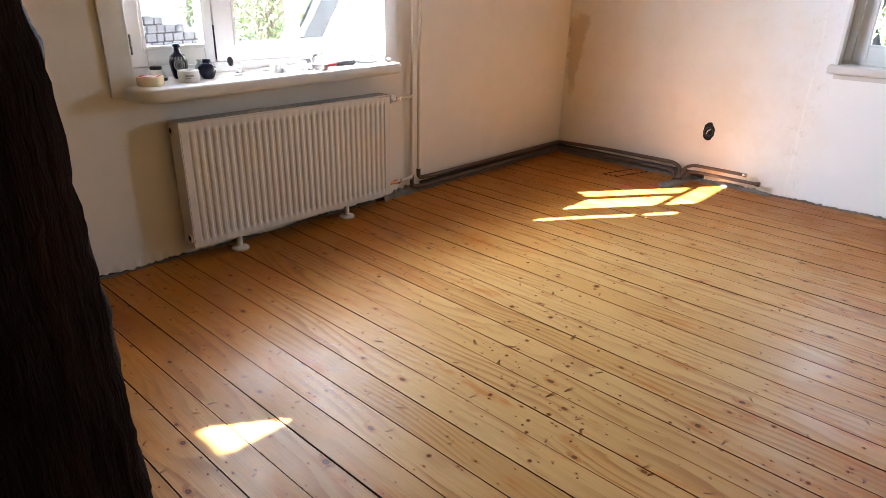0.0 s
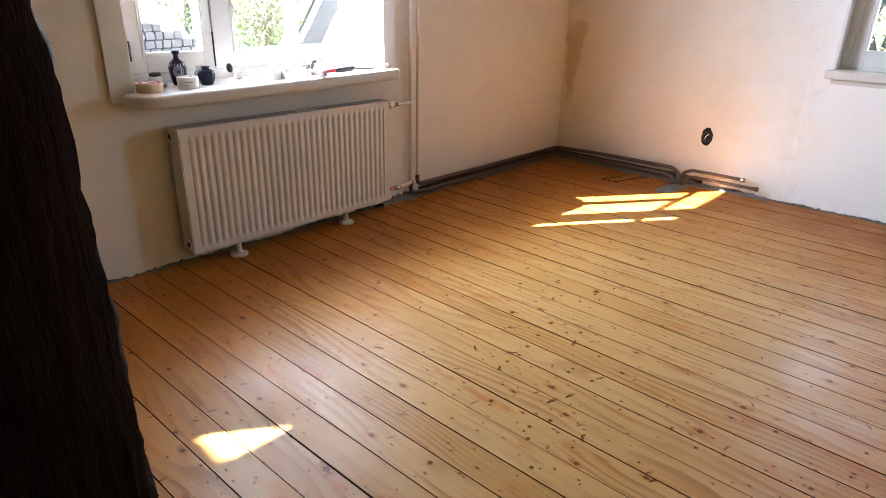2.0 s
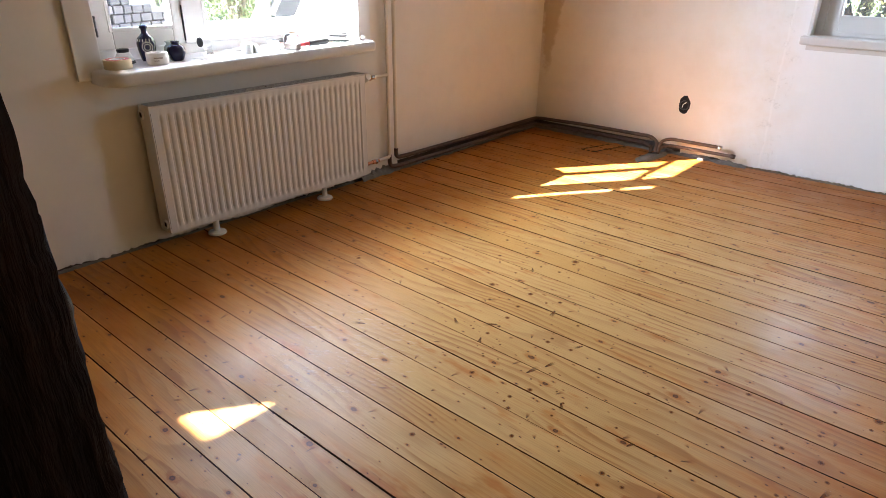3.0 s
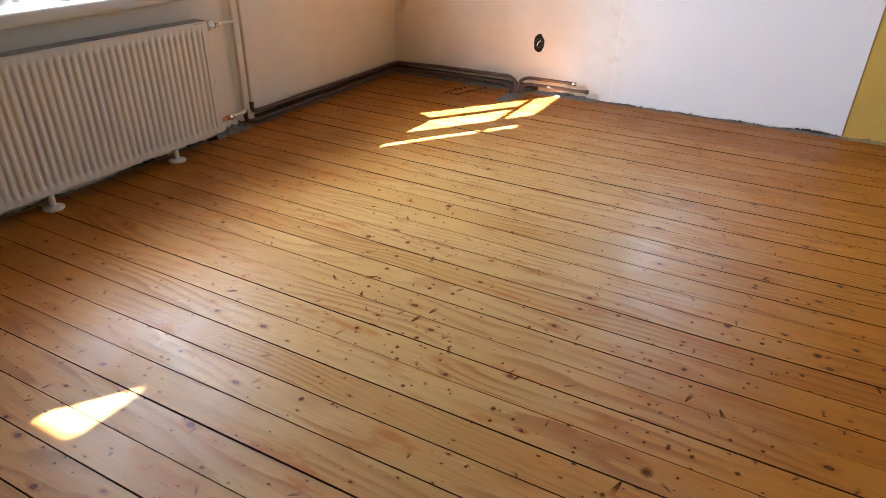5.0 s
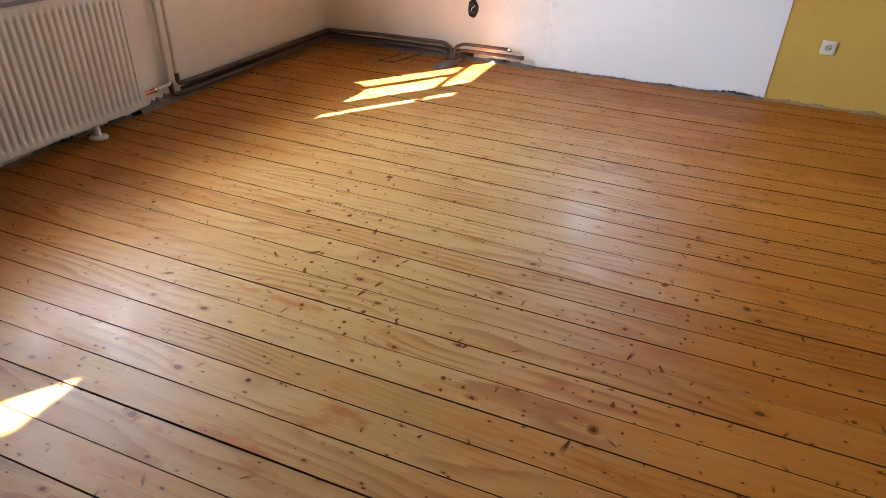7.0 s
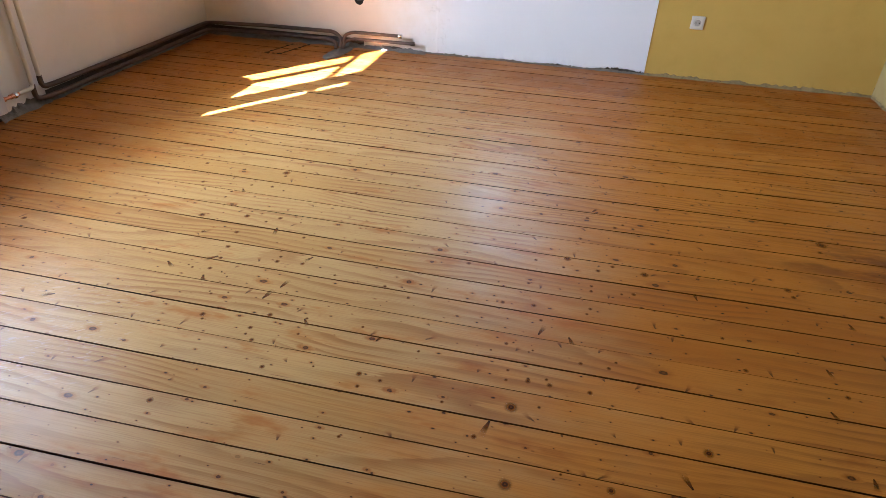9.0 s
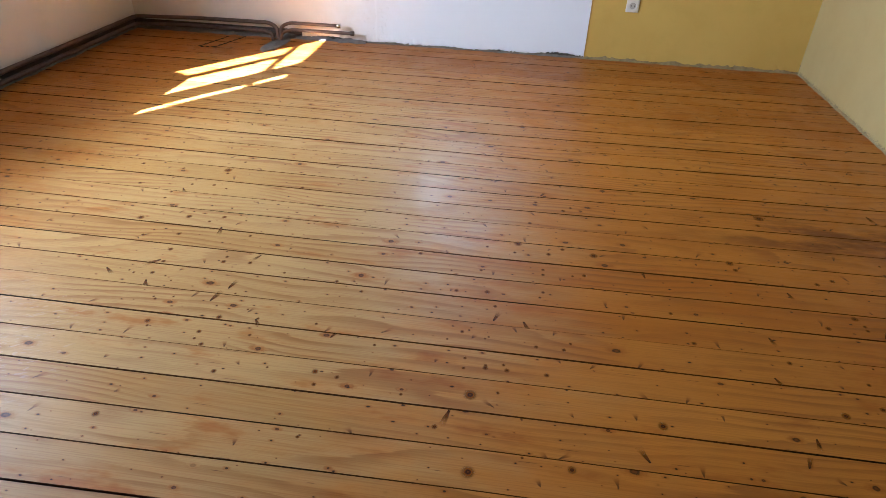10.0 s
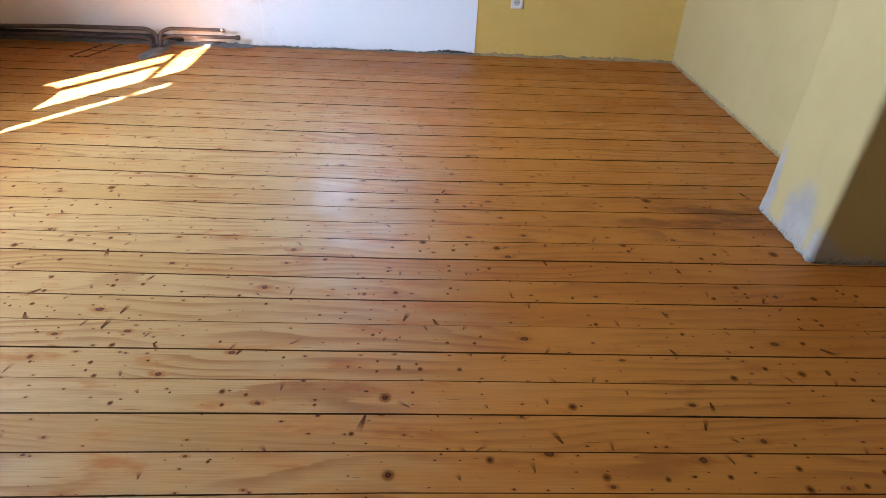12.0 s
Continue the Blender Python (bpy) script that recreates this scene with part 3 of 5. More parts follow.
for b in ((W3[0], W3[1], 0.80, 1.682), (W3[0], W3[1], 1.904, W3[3]), (W3[0], W3[0] + 0.03, 1.682, 1.904), (W3[1] - 0.02, W3[1], 1.682, 1.904)):
    box(bm, -0.19, SASH, *b)
part("window_frame", bm, PAINT, window_south)
p = part("pane", boxed(-0.172, -0.168, W3[0] + 0.03, W3[1] - 0.02, 1.682, 1.904), GLASS, window_south)
p.visible_shadow = False


def beam(a, b, w, h, rough=0.006, n=14):
    """A squared timber from a to b."""
    a, b = Vector(a), Vector(b)
    q = (b - a).to_track_quat("Z", "Y").to_matrix()
    bm = bmesh.new()
    rows = []
    for i in range(n + 1):
        p = a.lerp(b, i / n)
        rows.append([bm.verts.new(p + q @ Vector((sx * w / 2 + rough * noise.noise((i * 0.7, sx, sy)), sy * h / 2 + rough * noise.noise((i * 0.7, sy, sx + 5)), 0))) for sx, sy in ((-1, -1), (1, -1), (1, 1), (-1, 1))])
    for r, s in zip(rows, rows[1:]):
        for k in range(4):
            bm.faces.new((r[k], r[(k + 1) % 4], s[(k + 1) % 4], s[k]))
    bm.faces.new(rows[0][::-1])
    bm.faces.new(rows[-1])
    return bm


tagged(part("timber_brace", beam((-0.50, -6.02, 1.70), (-0.50, -7.157, 2.683), 0.10, 0.21), TIMBER), "dark timber brace outside the small window", "timber")

# ---- north window ----
window_north = empty("window_2", "white painted wooden window in the north wall", "window", kind="structure")
NS = NORTH + 0.105
bm = bmesh.new()
x0, x1, z0, z1 = W2
for b in ((x0, x0 + 0.045, 0.895, 1.88), (x1 - 0.045, x1, 0.895, 1.88), (x0, x1, z0, 0.895), (x0, x1, 1.88, z1)):
    box(bm, b[0], b[1], NS + 0.006, NS + 0.08, b[2], b[3], 0.002, 1)
part("window_frame", bm, PAINT, window_north)
bm = bmesh.new()
gx0, gx1, gz0, gz1 = 2.028, 2.690, 0.990, 1.800
for b in ((x0 + 0.05, gx0, 0.893, 1.875), (gx1, x1 - 0.05, 0.893, 1.875), (gx0, gx1, 0.893, gz0), (gx0, gx1, gz1, 1.875)):
    box(bm, b[0], b[1], NS, NS + 0.05, b[2], b[3], 0.003, 1)
s = part("sash", bm, PAINT, window_north)
bm = bmesh.new()
for b in ((gx0 - 0.012, gx0 + 0.003, gz0 - 0.012, gz1 + 0.012), (gx1 - 0.003, gx1 + 0.012, gz0 - 0.012, gz1 + 0.012), (gx0, gx1, gz0 - 0.012, gz0 + 0.003), (gx0, gx1, gz1 - 0.003, gz1 + 0.012)):
    box(bm, b[0], b[1], NS - 0.006, NS + 0.003, b[2], b[3], 0.002, 1)
part("glazing_bead", bm, PAINT, s)
p = part("pane", boxed(gx0, gx1, NS + 0.026, NS + 0.030, gz0, gz1), GLASS, s, "clear window glass")
p.visible_shadow = False
bm = boxed(1.868, 2.84, -0.025, NORTH - 0.0005, 0.822, 0.874, 0.012, 3)
box(bm, x0 - 0.004, x1 + 0.004, NORTH - 0.0005, NS + 0.030, 0.79, 0.8735)
part("window_sill", bm, SILL, window_north, "white window board", smooth=35)
part("reveal_bead", boxed(x0 - 0.012, x0 + 0.006, NORTH - 0.006, NORTH + 0.004, 0.875, 1.95, 0.003, 2), PAINT, window_north)

# ---- radiator under the window ----
RX0, RX1, RY0, RY1, RZ0, RZ1 = 0.028, 0.126, -3.245, -1.990, 0.078, 0.676
radiator = empty("radiator", "white ribbed panel radiator under the window on two feet", "radiator", Matrix.Translation((0, 0, 0)))
bm = bmesh.new()
ribs, per = 34, 8
zs = [RZ0 + 0.003, RZ0 + 0.028, RZ0 + 0.036, RZ0 + 0.050, RZ1 - 0.060, RZ1 - 0.046, RZ1 - 0.036, RZ1 - 0.010]
zm = [0, 0, 0.5, 1, 1, 0.5, 0, 0]
ys = [RY0 + 0.006 + (RY1 - RY0 - 0.012) * i / (ribs * per) for i in range(ribs * per + 1)]
grid = []
for i, y in enumerate(ys):
    ph = (i / per) % 1.0
    dep = max(0.0, min(1.0, 0.35 + 1.6 * math.cos(2 * math.pi * ph))) if per <= i <= ribs * per - per else 0
    grid.append([bm.verts.new((RX1 - 0.0080 * dep * m, y, z)) for z, m in zip(zs, zm)])
for a, b in zip(grid, grid[1:]):
    for k in range(len(zs) - 1):
        bm.faces.new((a[k], b[k], b[k + 1], a[k + 1]))
part("front_panel", bm, ENAMEL, radiator, smooth=30)
part("frame", box(box(boxed(RX1 - 0.012, RX1 - 0.002, RY0 + 0.003, RY1 - 0.003, RZ0, RZ0 + 0.006), RX1 - 0.012, RX1 - 0.001, RY0 + 0.003, RY1 - 0.003, RZ1 - 0.010, RZ1 - 0.002, 0.003, 2), RX0, RX0 + 0.010, RY0 + 0.01, RY1 - 0.01, RZ0 + 0.01, RZ1 - 0.01), ENAMEL, radiator)
for a, b in ((RY0, RY0 + 0.006), (RY1 - 0.006, RY1)):
    part("side_panel", boxed(RX0, RX1 - 0.001, a, b, RZ0 + 0.004, RZ1, 0.003, 2), ENAMEL, radiator)
bm = bmesh.new()
n = 150
for i in range(n):
    y = RY0 + 0.012 + (RY1 - RY0 - 0.024) * i / (n - 1)
    box(bm, RX0 + 0.006, RX1 - 0.014, y - 0.0010, y + 0.0010, RZ1 - 0.010, RZ1 - 0.004)
for x in (RX0 + 0.006, 0.055, 0.078, 0.100):
    box(bm, x - 0.002, x + 0.002, RY0 + 0.01, RY1 - 0.01, RZ1 - 0.008, RZ1 - 0.001)
box(bm, RX0 + 0.006, RX1 - 0.014, -2.605, -2.597, RZ1 - 0.009, RZ1 - 0.001)
part("top_grille", bm, GRILLE, radiator, "slotted top grille")
part("convector", boxed(RX0 + 0.012, RX1 - 0.016, RY0 + 0.012, RY1 - 0.012, RZ0 + 0.02, RZ1 - 0.05), GROOVE, radiator, "dark inside behind the grille")
to_south, to_north = Matrix.Rotation(radians(90), 3, "X"), Matrix.Rotation(radians(-90), 3, "X")
for x, z in ((0.052, RZ1 - 0.045), (0.098, RZ0 + 0.045)):
    plug = part("plug", lathe(bmesh.new(), [(0.0, 0.001), (0.015, 0.001), (0.016, 0.007), (0.022, 0.007), (0.023, 0.0), (0.023, -0.004)], (x, RY0 - 0.001, z), 18, to_south), ENAMEL, radiator, smooth=40)
    part("plug_socket", lathe(bmesh.new(), [(0.0, 0.003), (0.0145, 0.003), (0.0148, 0.0)], (x, RY0 - 0.001, z), 14, to_south), HOLE, plug, "dark plug hole")
for y in (-3.000, -2.312):
    foot = part("foot", lathe(bmesh.new(), [(0, 0.001), (0.043, 0.001), (0.045, 0.004), (0.043, 0.012), (0.030, 0.017), (0.018, 0.020), (0.016, 0.026), (0.014, 0.078), (0, 0.08)], (0.098, y, 0), 26), PLASTIC, radiator, "white plastic pedestal foot", smooth=35)
    part("bracket", boxed(0.088, 0.108, y - 0.014, y + 0.014, 0.068, 0.080), ENAMEL, foot)
valve = part("valve", lathe(bmesh.new(), [(0, 0), (0.009, 0), (0.009, 0.03), (0.013, 0.03), (0.013, 0.05), (0.010, 0.052), (0.010, 0.075), (0.014, 0.077), (0.014, 0.094), (0.011, 0.096), (0.011, 0.115), (0.013, 0.117), (0.013, 0.132), (0, 0.134)], (0.060, RY1, 0.632), 16, to_north), CHROME, radiator, "chromed valve body", smooth=40)
part("nut", lathe(bmesh.new(), [(0, 0), (0.0155, 0), (0.0165, 0.003), (0.0165, 0.013), (0.0155, 0.016), (0, 0.016)], (0.060, RY1 + 0.088, 0.632), 6, to_north), BRASS, valve, "brass union nut")
part("knob", lathe(bmesh.new(), [(0, 0), (0.021, 0), (0.024, 0.004), (0.024, 0.030), (0.020, 0.038), (0.019, 0.050), (0.0, 0.052)], (0.062, RY1 + 0.045, 0.632), 22, Matrix.Rotation(radians(68), 3, "Y")), PLASTIC, valve, "white thermostat knob", smooth=40)
low = part("return_valve", lathe(bmesh.new(), [(0, 0), (0.008, 0), (0.008, 0.035), (0.012, 0.036), (0.012, 0.060), (0.009, 0.061), (0.009, 0.095), (0.0125, 0.096), (0.0125, 0.118), (0.010, 0.12), (0.010, 0.15), (0, 0.15)], (0.060, RY1, 0.118), 14, to_north), COPPER, radiator, "copper and brass return fitting", smooth=40)
part("nut", lathe(bmesh.new(), [(0, 0), (0.0145, 0), (0.0155, 0.003), (0.0155, 0.016), (0.0145, 0.019), (0, 0.019)], (0.060, RY1 + 0.115, 0.118), 6, to_north), CHROME, low, "steel union nut")

# ---- heating pipes ----
risers = empty("heating_pipes", "pair of wall-coloured heating pipes running up the wall", "pipes")
part("riser", tube(bmesh.new(), [(0.034, -1.722, CEIL + 0.02), (0.034, -1.722, 0.118), (0.058, -1.760, 0.118), (0.060, -1.842, 0.118)], 0.0105, 12, 0.02), PIPE_PAINT, risers, smooth=60)
part("riser", tube(bmesh.new(), [(0.040, -1.668, CEIL + 0.02), (0.040, -1.668, 0.135)], 0.0115), PIPE_PAINT, risers, smooth=60)
part("branch", tube(bmesh.new(), [(0.060, RY1 + 0.128, 0.632), (0.052, -1.740, 0.632), (0.034, -1.722, 0.632)], 0.0100, 12, 0.02), PIPE_PAINT, risers, smooth=60)
NY = NORTH - 0.075
floor_pipes = empty("floor_pipes", "two dark rusty heating pipes along the foot of the walls", "pipes")
part("pipe", tube(bmesh.new(), [(0.040, -1.668, 0.160), (0.040, -1.668, 0.098), (0.052, -1.600, 0.098), (0.052, -1.0, 0.094), (0.050, NY, 0.092), (0.5, NY, 0.108), (1.045, NY, 0.112), (1.110, NY - 0.02, 0.085), (1.120, NY - 0.05, 0.015)], 0.0135, 12, 0.05), PIPE, floor_pipes, smooth=60)
part("pipe", tube(bmesh.new(), [(0.034, -1.722, 0.125), (0.034, -1.722, 0.046), (0.052, -1.640, 0.044), (0.054, -1.0, 0.044), (0.052, NY - 0.004, 0.042), (0.5, NY - 0.004, 0.055), (1.010, NY - 0.004, 0.056), (1.075, NY - 0.035, 0.045), (1.085, NY - 0.06, 0.010)], 0.0135, 12, 0.05), PIPE, floor_pipes, smooth=60)
for end, z, z2, y in ((1.535, 0.120, 0.122, NY), (1.628, 0.074, 0.078, NY - 0.004)):
    p = part("pipe", tube(bmesh.new(), [(1.135, y - 0.05, 0.012), (1.140, y - 0.035, z - 0.02), (1.190, y, z), (end, y, z2)], 0.0115, 12, 0.04), PIPE, floor_pipes, smooth=60)
    part("cap", lathe(bmesh.new(), [(0, 0), (0.014, 0), (0.0155, 0.003), (0.0155, 0.024), (0.014, 0.027), (0, 0.027)], (end - 0.004, y, z2), 14, Matrix.Rotation(radians(90), 3, "Y")), CHROME if z > 0.1 else PIPE, p, "steel end cap", smooth=40)

def ridge(points, seed, width, height, step=0.012):
    """Lumps of mortar left along the foot of a wall."""
    bm = bmesh.new()
    rows = []
    for (ax, ay, ox, oy), (bx, by, _, _) in zip(points, points[1:]):
        k = max(1, int(math.dist((ax, ay), (bx, by)) / step))
        for i in range(k + 1):
            x, y = ax + (bx - ax) * i / k, ay + (by - ay) * i / k
            col = []
            for j in range(6):
                q = j / 5
                f = 0.6 + 0.55 * noise.noise((x * 9, y * 9, seed)) + 0.35 * noise.noise((x * 40, y * 40, seed + q * 2))
                w = width * (0.75 + 0.4 * noise.noise((x * 14, y * 14, seed + 4)))
                col.append(bm.verts.new((x + ox * w * q, y + oy * w * q, max(-0.004, height * f * (1 - q ** 1.6) - 0.003 * (j == 5)))))
            rows.append(col)
    for a, b in zip(rows, rows[1:]):
        for j in range(5):
            bm.faces.new((a[j], b[j], b[j + 1], a[j + 1]))
    return bm


tagged(part("mortar_ridge", ridge([(-0.012, -1.96, 1, 0), (-0.012, -1.62, 1, 0)], 3, 0.06, 0.085), MORTAR), "grey broken mortar at the foot of the wall", "mortar", kind="stuff")
tagged(part("mortar_ridge", ridge([(-0.012, -1.62, 1, 0), (-0.012, 0.0, 1, 0)], 5, 0.045, 0.030), MORTAR), "grey crumbs of mortar under the pipes", "mortar", kind="stuff")
tagged(part("mortar_ridge", ridge([(0.0, NORTH + 0.012, 0, -1), (1.72, NORTH + 0.012, 0, -1)], 8, 0.075, 0.034), MORTAR), "grey crumbs of mortar under the pipes", "mortar", kind="stuff")

tagged(part("plaster_crumbs", ridge([(1.72, NORTH + 0.012, 0, -1), (YELLOW, NORTH + 0.012, 0, -1)], 12, 0.024, 0.022, 0.008), RAW_EDGE), "crumbled plaster along the foot of the white wall", "plaster", kind="stuff")
tagged(part("plaster_crumbs", ridge([(YELLOW, NORTH + 0.012, 0, -1), (EAST, NORTH + 0.012, 0, -1)], 15, 0.026, 0.034, 0.008), RAW_YELLOW), "crumbled ochre plaster along the foot of the wall", "plaster", kind="stuff")
tagged(part("plaster_crumbs", ridge([(EAST + 0.012, NORTH, -1, 0), (EAST + 0.012, -2.05, -1, 0)], 18, 0.026, 0.034, 0.008), RAW_YELLOW), "crumbled ochre plaster along the foot of the wall", "plaster", kind="stuff")
tagged(part("plaster_crumbs", ridge([(px0 + 0.008, py1, -1, 0), (px0 + 0.008, py0 + 0.01, -1, 0)], 24, 0.014, 0.020, 0.005), MORTAR), "crumbled grey plaster round the foot of the pier", "plaster", kind="stuff")
tagged(part("plaster_crumbs", ridge([(px0 + 0.01, py0 + 0.010, 0, -1), (EAST, py0 + 0.010, 0, -1)], 27, 0.018, 0.026, 0.005), MORTAR), "crumbled grey plaster round the foot of the pier", "plaster", kind="stuff")
tagged(part("plaster_crumbs", ridge([(-0.012, -2.0, 1, 0), (-0.012, -4.6, 1, 0)], 21, 0.022, 0.014, 0.008), RAW_EDGE), "crumbled plaster along the foot of the white wall", "plaster", kind="stuff")

bm = bmesh.new()
cx, cy = 1.125, -0.17
top, base = [], []
for k in range(30):
    a = 2 * math.pi * k / 30
    r = 1 + 0.22 * noise.noise((math.cos(a) * 2, math.sin(a) * 2, 7))
    u, v = 0.055 * r * math.cos(a), 0.185 * r * math.sin(a)
    x, y = cx + u + v * 0.12, cy + v
    base.append(bm.verts.new((x * 1.0 + (x - cx) * 0.06, y + (y - cy) * 0.03, 0.000)))
    top.append(bm.verts.new((x, y, 0.006 + 0.003 * noise.noise((x * 30, y * 30, 0)))))
c = bm.verts.new((cx, cy, 0.012))
for k in range(30):
    j = (k + 1) % 30
    bm.faces.new((base[k], base[j], top[j], top[k]))
    bm.faces.new((top[k], top[j], c))
tagged(part("cement_patch", bm, MORTAR, smooth=60), "grey smear of cement on the planks by the pipes", "cement")

bm = bmesh.new()
for (xa, ya), (xb, yb), k in (((0.655, -0.335), (0.735, -0.075), 6), ((0.760, -0.330), (0.850, -0.045), 7), ((0.675, -0.345), (0.745, -0.335), 3)):
    for i in range(k):
        x, y = xa + (xb - xa) * i / (k - 1), ya + (yb - ya) * i / (k - 1)
        lathe(bm, [(0, 0.0022), (0.0100, 0.0022), (0.0110, 0.0005)], (x, y, 0), 10)
    if k > 3:
        tube(bm, [(xa, ya, -0.001), (xb, yb, -0.001)], 0.0032, 6)
tagged(part("screw_holes", bm, HOLE), "rows of dark plugged screw holes in the planks", "holes", kind="stuff")

# ---- wall boxes ----
socket = empty("wall_socket", "cream square power socket on the ochre wall", "socket", Matrix.Translation((3.500, NORTH + 0.006, 0.362)))
face = Matrix.Rotation(radians(90), 3, "X")
bm = boxed(-0.041, 0.041, -0.010, 0.0, -0.041, 0.041, 0.006, 3)
part("cover_plate", bm, CREAM, socket, smooth=40)
part("insert", lathe(bmesh.new(), [(0.019, 0.002), (0.0205, 0.010), (0.027, 0.0135), (0.0285, 0.0135), (0.0285, 0.009)], (0, 0, 0), 28, face), CREAM, socket, smooth=40)
well = part("well", lathe(bmesh.new(), [(0, 0.0103), (0.0195, 0.0103)], (0, 0, 0), 28, face), plain("shaded_cream", (0.45, 0.42, 0.35), 0.5), socket)
for sx in (-0.0095, 0.0095):
    part("pin_hole", lathe(bmesh.new(), [(0, 0.0112), (0.0032, 0.0112), (0.0032, 0.0100)], (sx, 0, 0), 10, face), HOLE, well)

junction = empty("junction_box", "open black junction box sunk in a broken hole in the plaster", "junction box", Matrix.Translation((1.224, NORTH, 0.356)))
bm = bmesh.new()
rim, inner = [], []
for k in range(36):
    a = 2 * math.pi * k / 36
    r = 1 + 0.16 * noise.noise((math.cos(a) * 2.2, math.sin(a) * 2.2, 3))
    rim.append(bm.verts.new((0.040 * r * math.cos(a), -0.0008, 0.064 * r * math.sin(a))))
    inner.append(bm.verts.new((0.034 * r * math.cos(a), -0.0035, 0.056 * r * math.sin(a))))
c = bm.verts.new((0, -0.002, 0))
for k in range(36):
    j = (k + 1) % 36
    bm.faces.new((rim[k], rim[j], inner[j], inner[k]))
    bm.faces.new((inner[k], inner[j], c))
part("hole", bm, HOLE, junction)
part("box_ring", lathe(bmesh.new(), [(0.026, 0.003), (0.027, 0.010), (0.032, 0.011), (0.0335, 0.009), (0.0335, 0.002)], (0, 0, -0.002), 26, face), BLACK, junction, smooth=40)
part("cable", tube(bmesh.new(), [(-0.012, -0.003, -0.018), (-0.006, -0.010, 0.004), (0.006, -0.011, 0.012), (0.012, -0.004, 0.020)], 0.0035, 8, 0.008), CHINA, junction, "pale cable end", smooth=60)

# ---- old timber post beside the camera ----
def post(cx, cy, half, seed):
    bm = bmesh.new()
    rows = []
    for i in range(361):
        z = CEIL * i / 360
        lean = 0.003 + 0.025 * (z - 1.0)
        col = []
        for k in range(40):
            a = 2 * math.pi * k / 40
            c, s = math.cos(a), math.sin(a)
            sq = 1 / max(abs(c), abs(s)) ** 0.8
            r = half * min(sq, 1.24)
            r += 0.0052 * noise.noise((c * 1.5, s * 1.5 + seed, z * 8.4)) + 0.0035 * noise.noise((c * 4, s * 4 + seed, z * 35)) + 0.0022 * noise.noise((c * 9, s * 9, z * 88))
            ang = a + POST_TURN
            col.append(bm.verts.new((cx - 0.278 * lean + r * math.cos(ang), cy - 0.961 * lean + r * math.sin(ang), z)))
        rows.append(col)
    for a, b in zip(rows, rows[1:]):
        for k in range(40):
            bm.faces.new((a[k], a[(k + 1) % 40], b[(k + 1) % 40], b[k]))
    bm.faces.new(rows[0][::-1])
    bm.faces.new(rows[-1])
    return bm


POST_TURN = radians(10)
tagged(part("timber_post", post(2.440, -4.4206, 0.070, 2.0), TIMBER, smooth=60), "rough nearly black old oak post standing free in the room", "post")
# ---- things on the window board ----
def set_on_sill(name, label, category, x, y, turn=0.0, group=""):
    return empty(name, label, category, on_sill(x, y, turn), group)


tape = set_on_sill("tape_roll", "roll of pale masking tape with a red core label", "tape", 0.045, -3.300, 20)
part("tape", lathe(bmesh.new(), [(0.030, 0), (0.0535, 0), (0.055, 0.002), (0.055, 0.036), (0.0535, 0.038), (0.030, 0.038), (0.030, 0)], seg=36), MASKING, tape, smooth=40)
core = part("core", lathe(bmesh.new(), [(0.026, 0.001), (0.0298, 0.001), (0.0298, 0.0385), (0.026, 0.0385), (0.026, 0.001)], seg=32), PAPER, tape, "cardboard core", smooth=40)
part("core_label", lathe(bmesh.new(), [(0.031, 0.0388), (0.046, 0.0388), (0.046, 0.0384)], seg=32), RED, tape, "red printed ring")

jar = set_on_sill("screw_jar", "squat silvery jar with a black lid", "jar", -0.060, -3.225)
part("body", lathe(bmesh.new(), [(0, 0), (0.040, 0), (0.041, 0.014), (0.038, 0.022), (0.030, 0.040), (0.024, 0.050), (0, 0.050)], seg=28), plain("dull_aluminium", (0.55, 0.55, 0.54), 0.4, metal=0.4), jar, smooth=40)
part("base_ring", lathe(bmesh.new(), [(0.0405, 0.001), (0.043, 0.002), (0.043, 0.012), (0.0405, 0.014)], seg=28), BLACK, jar, smooth=40)
part("lid", lathe(bmesh.new(), [(0.024, 0.048), (0.0255, 0.050), (0.0255, 0.061), (0.023, 0.063), (0, 0.063)], seg=28), BLACK, jar, smooth=40)

bottle = set_on_sill("vase_bottle", "tall dark blue glazed bottle vase with white drawn pattern", "vase", -0.065, -3.115)
part("body", lathe(bmesh.new(), [(0, 0), (0.026, 0), (0.030, 0.010), (0.037, 0.045), (0.040, 0.075), (0.034, 0.098), (0.020, 0.110), (0.013, 0.118), (0.012, 0.138), (0, 0.138)], seg=32), COBALT, bottle, smooth=50)
part("stopper", lathe(bmesh.new(), [(0.012, 0.136), (0.016, 0.138), (0.018, 0.144), (0.016, 0.152), (0, 0.155)], seg=24), COBALT, bottle, "round dark blue stopper", smooth=50)
bm = bmesh.new()
for cz, rad in ((0.062, 0.022), (0.062, 0.013)):
    pts = []
    for k in range(25):
        a = 2 * math.pi * k / 24
        u, z = rad * math.cos(a) / 0.0395, cz + rad * math.sin(a)
        r = 0.0405 - 0.02 * ((z - 0.072) / 0.05) ** 2 * 0.35
        ang = -0.35 + u
        pts.append((r * math.cos(ang), r * math.sin(ang), z))
    tube(bm, pts, 0.0016, 6, 0.002)
for k in range(7):
    a = -1.5 + k * 0.36
    tube(bm, [(0.0405 * math.cos(a), 0.0405 * math.sin(a), 0.085), (0.036 * math.cos(a + 0.08), 0.036 * math.sin(a + 0.08), 0.097)], 0.0015, 6)
part("pattern", bm, CHINA, bottle, "white brushed pattern")

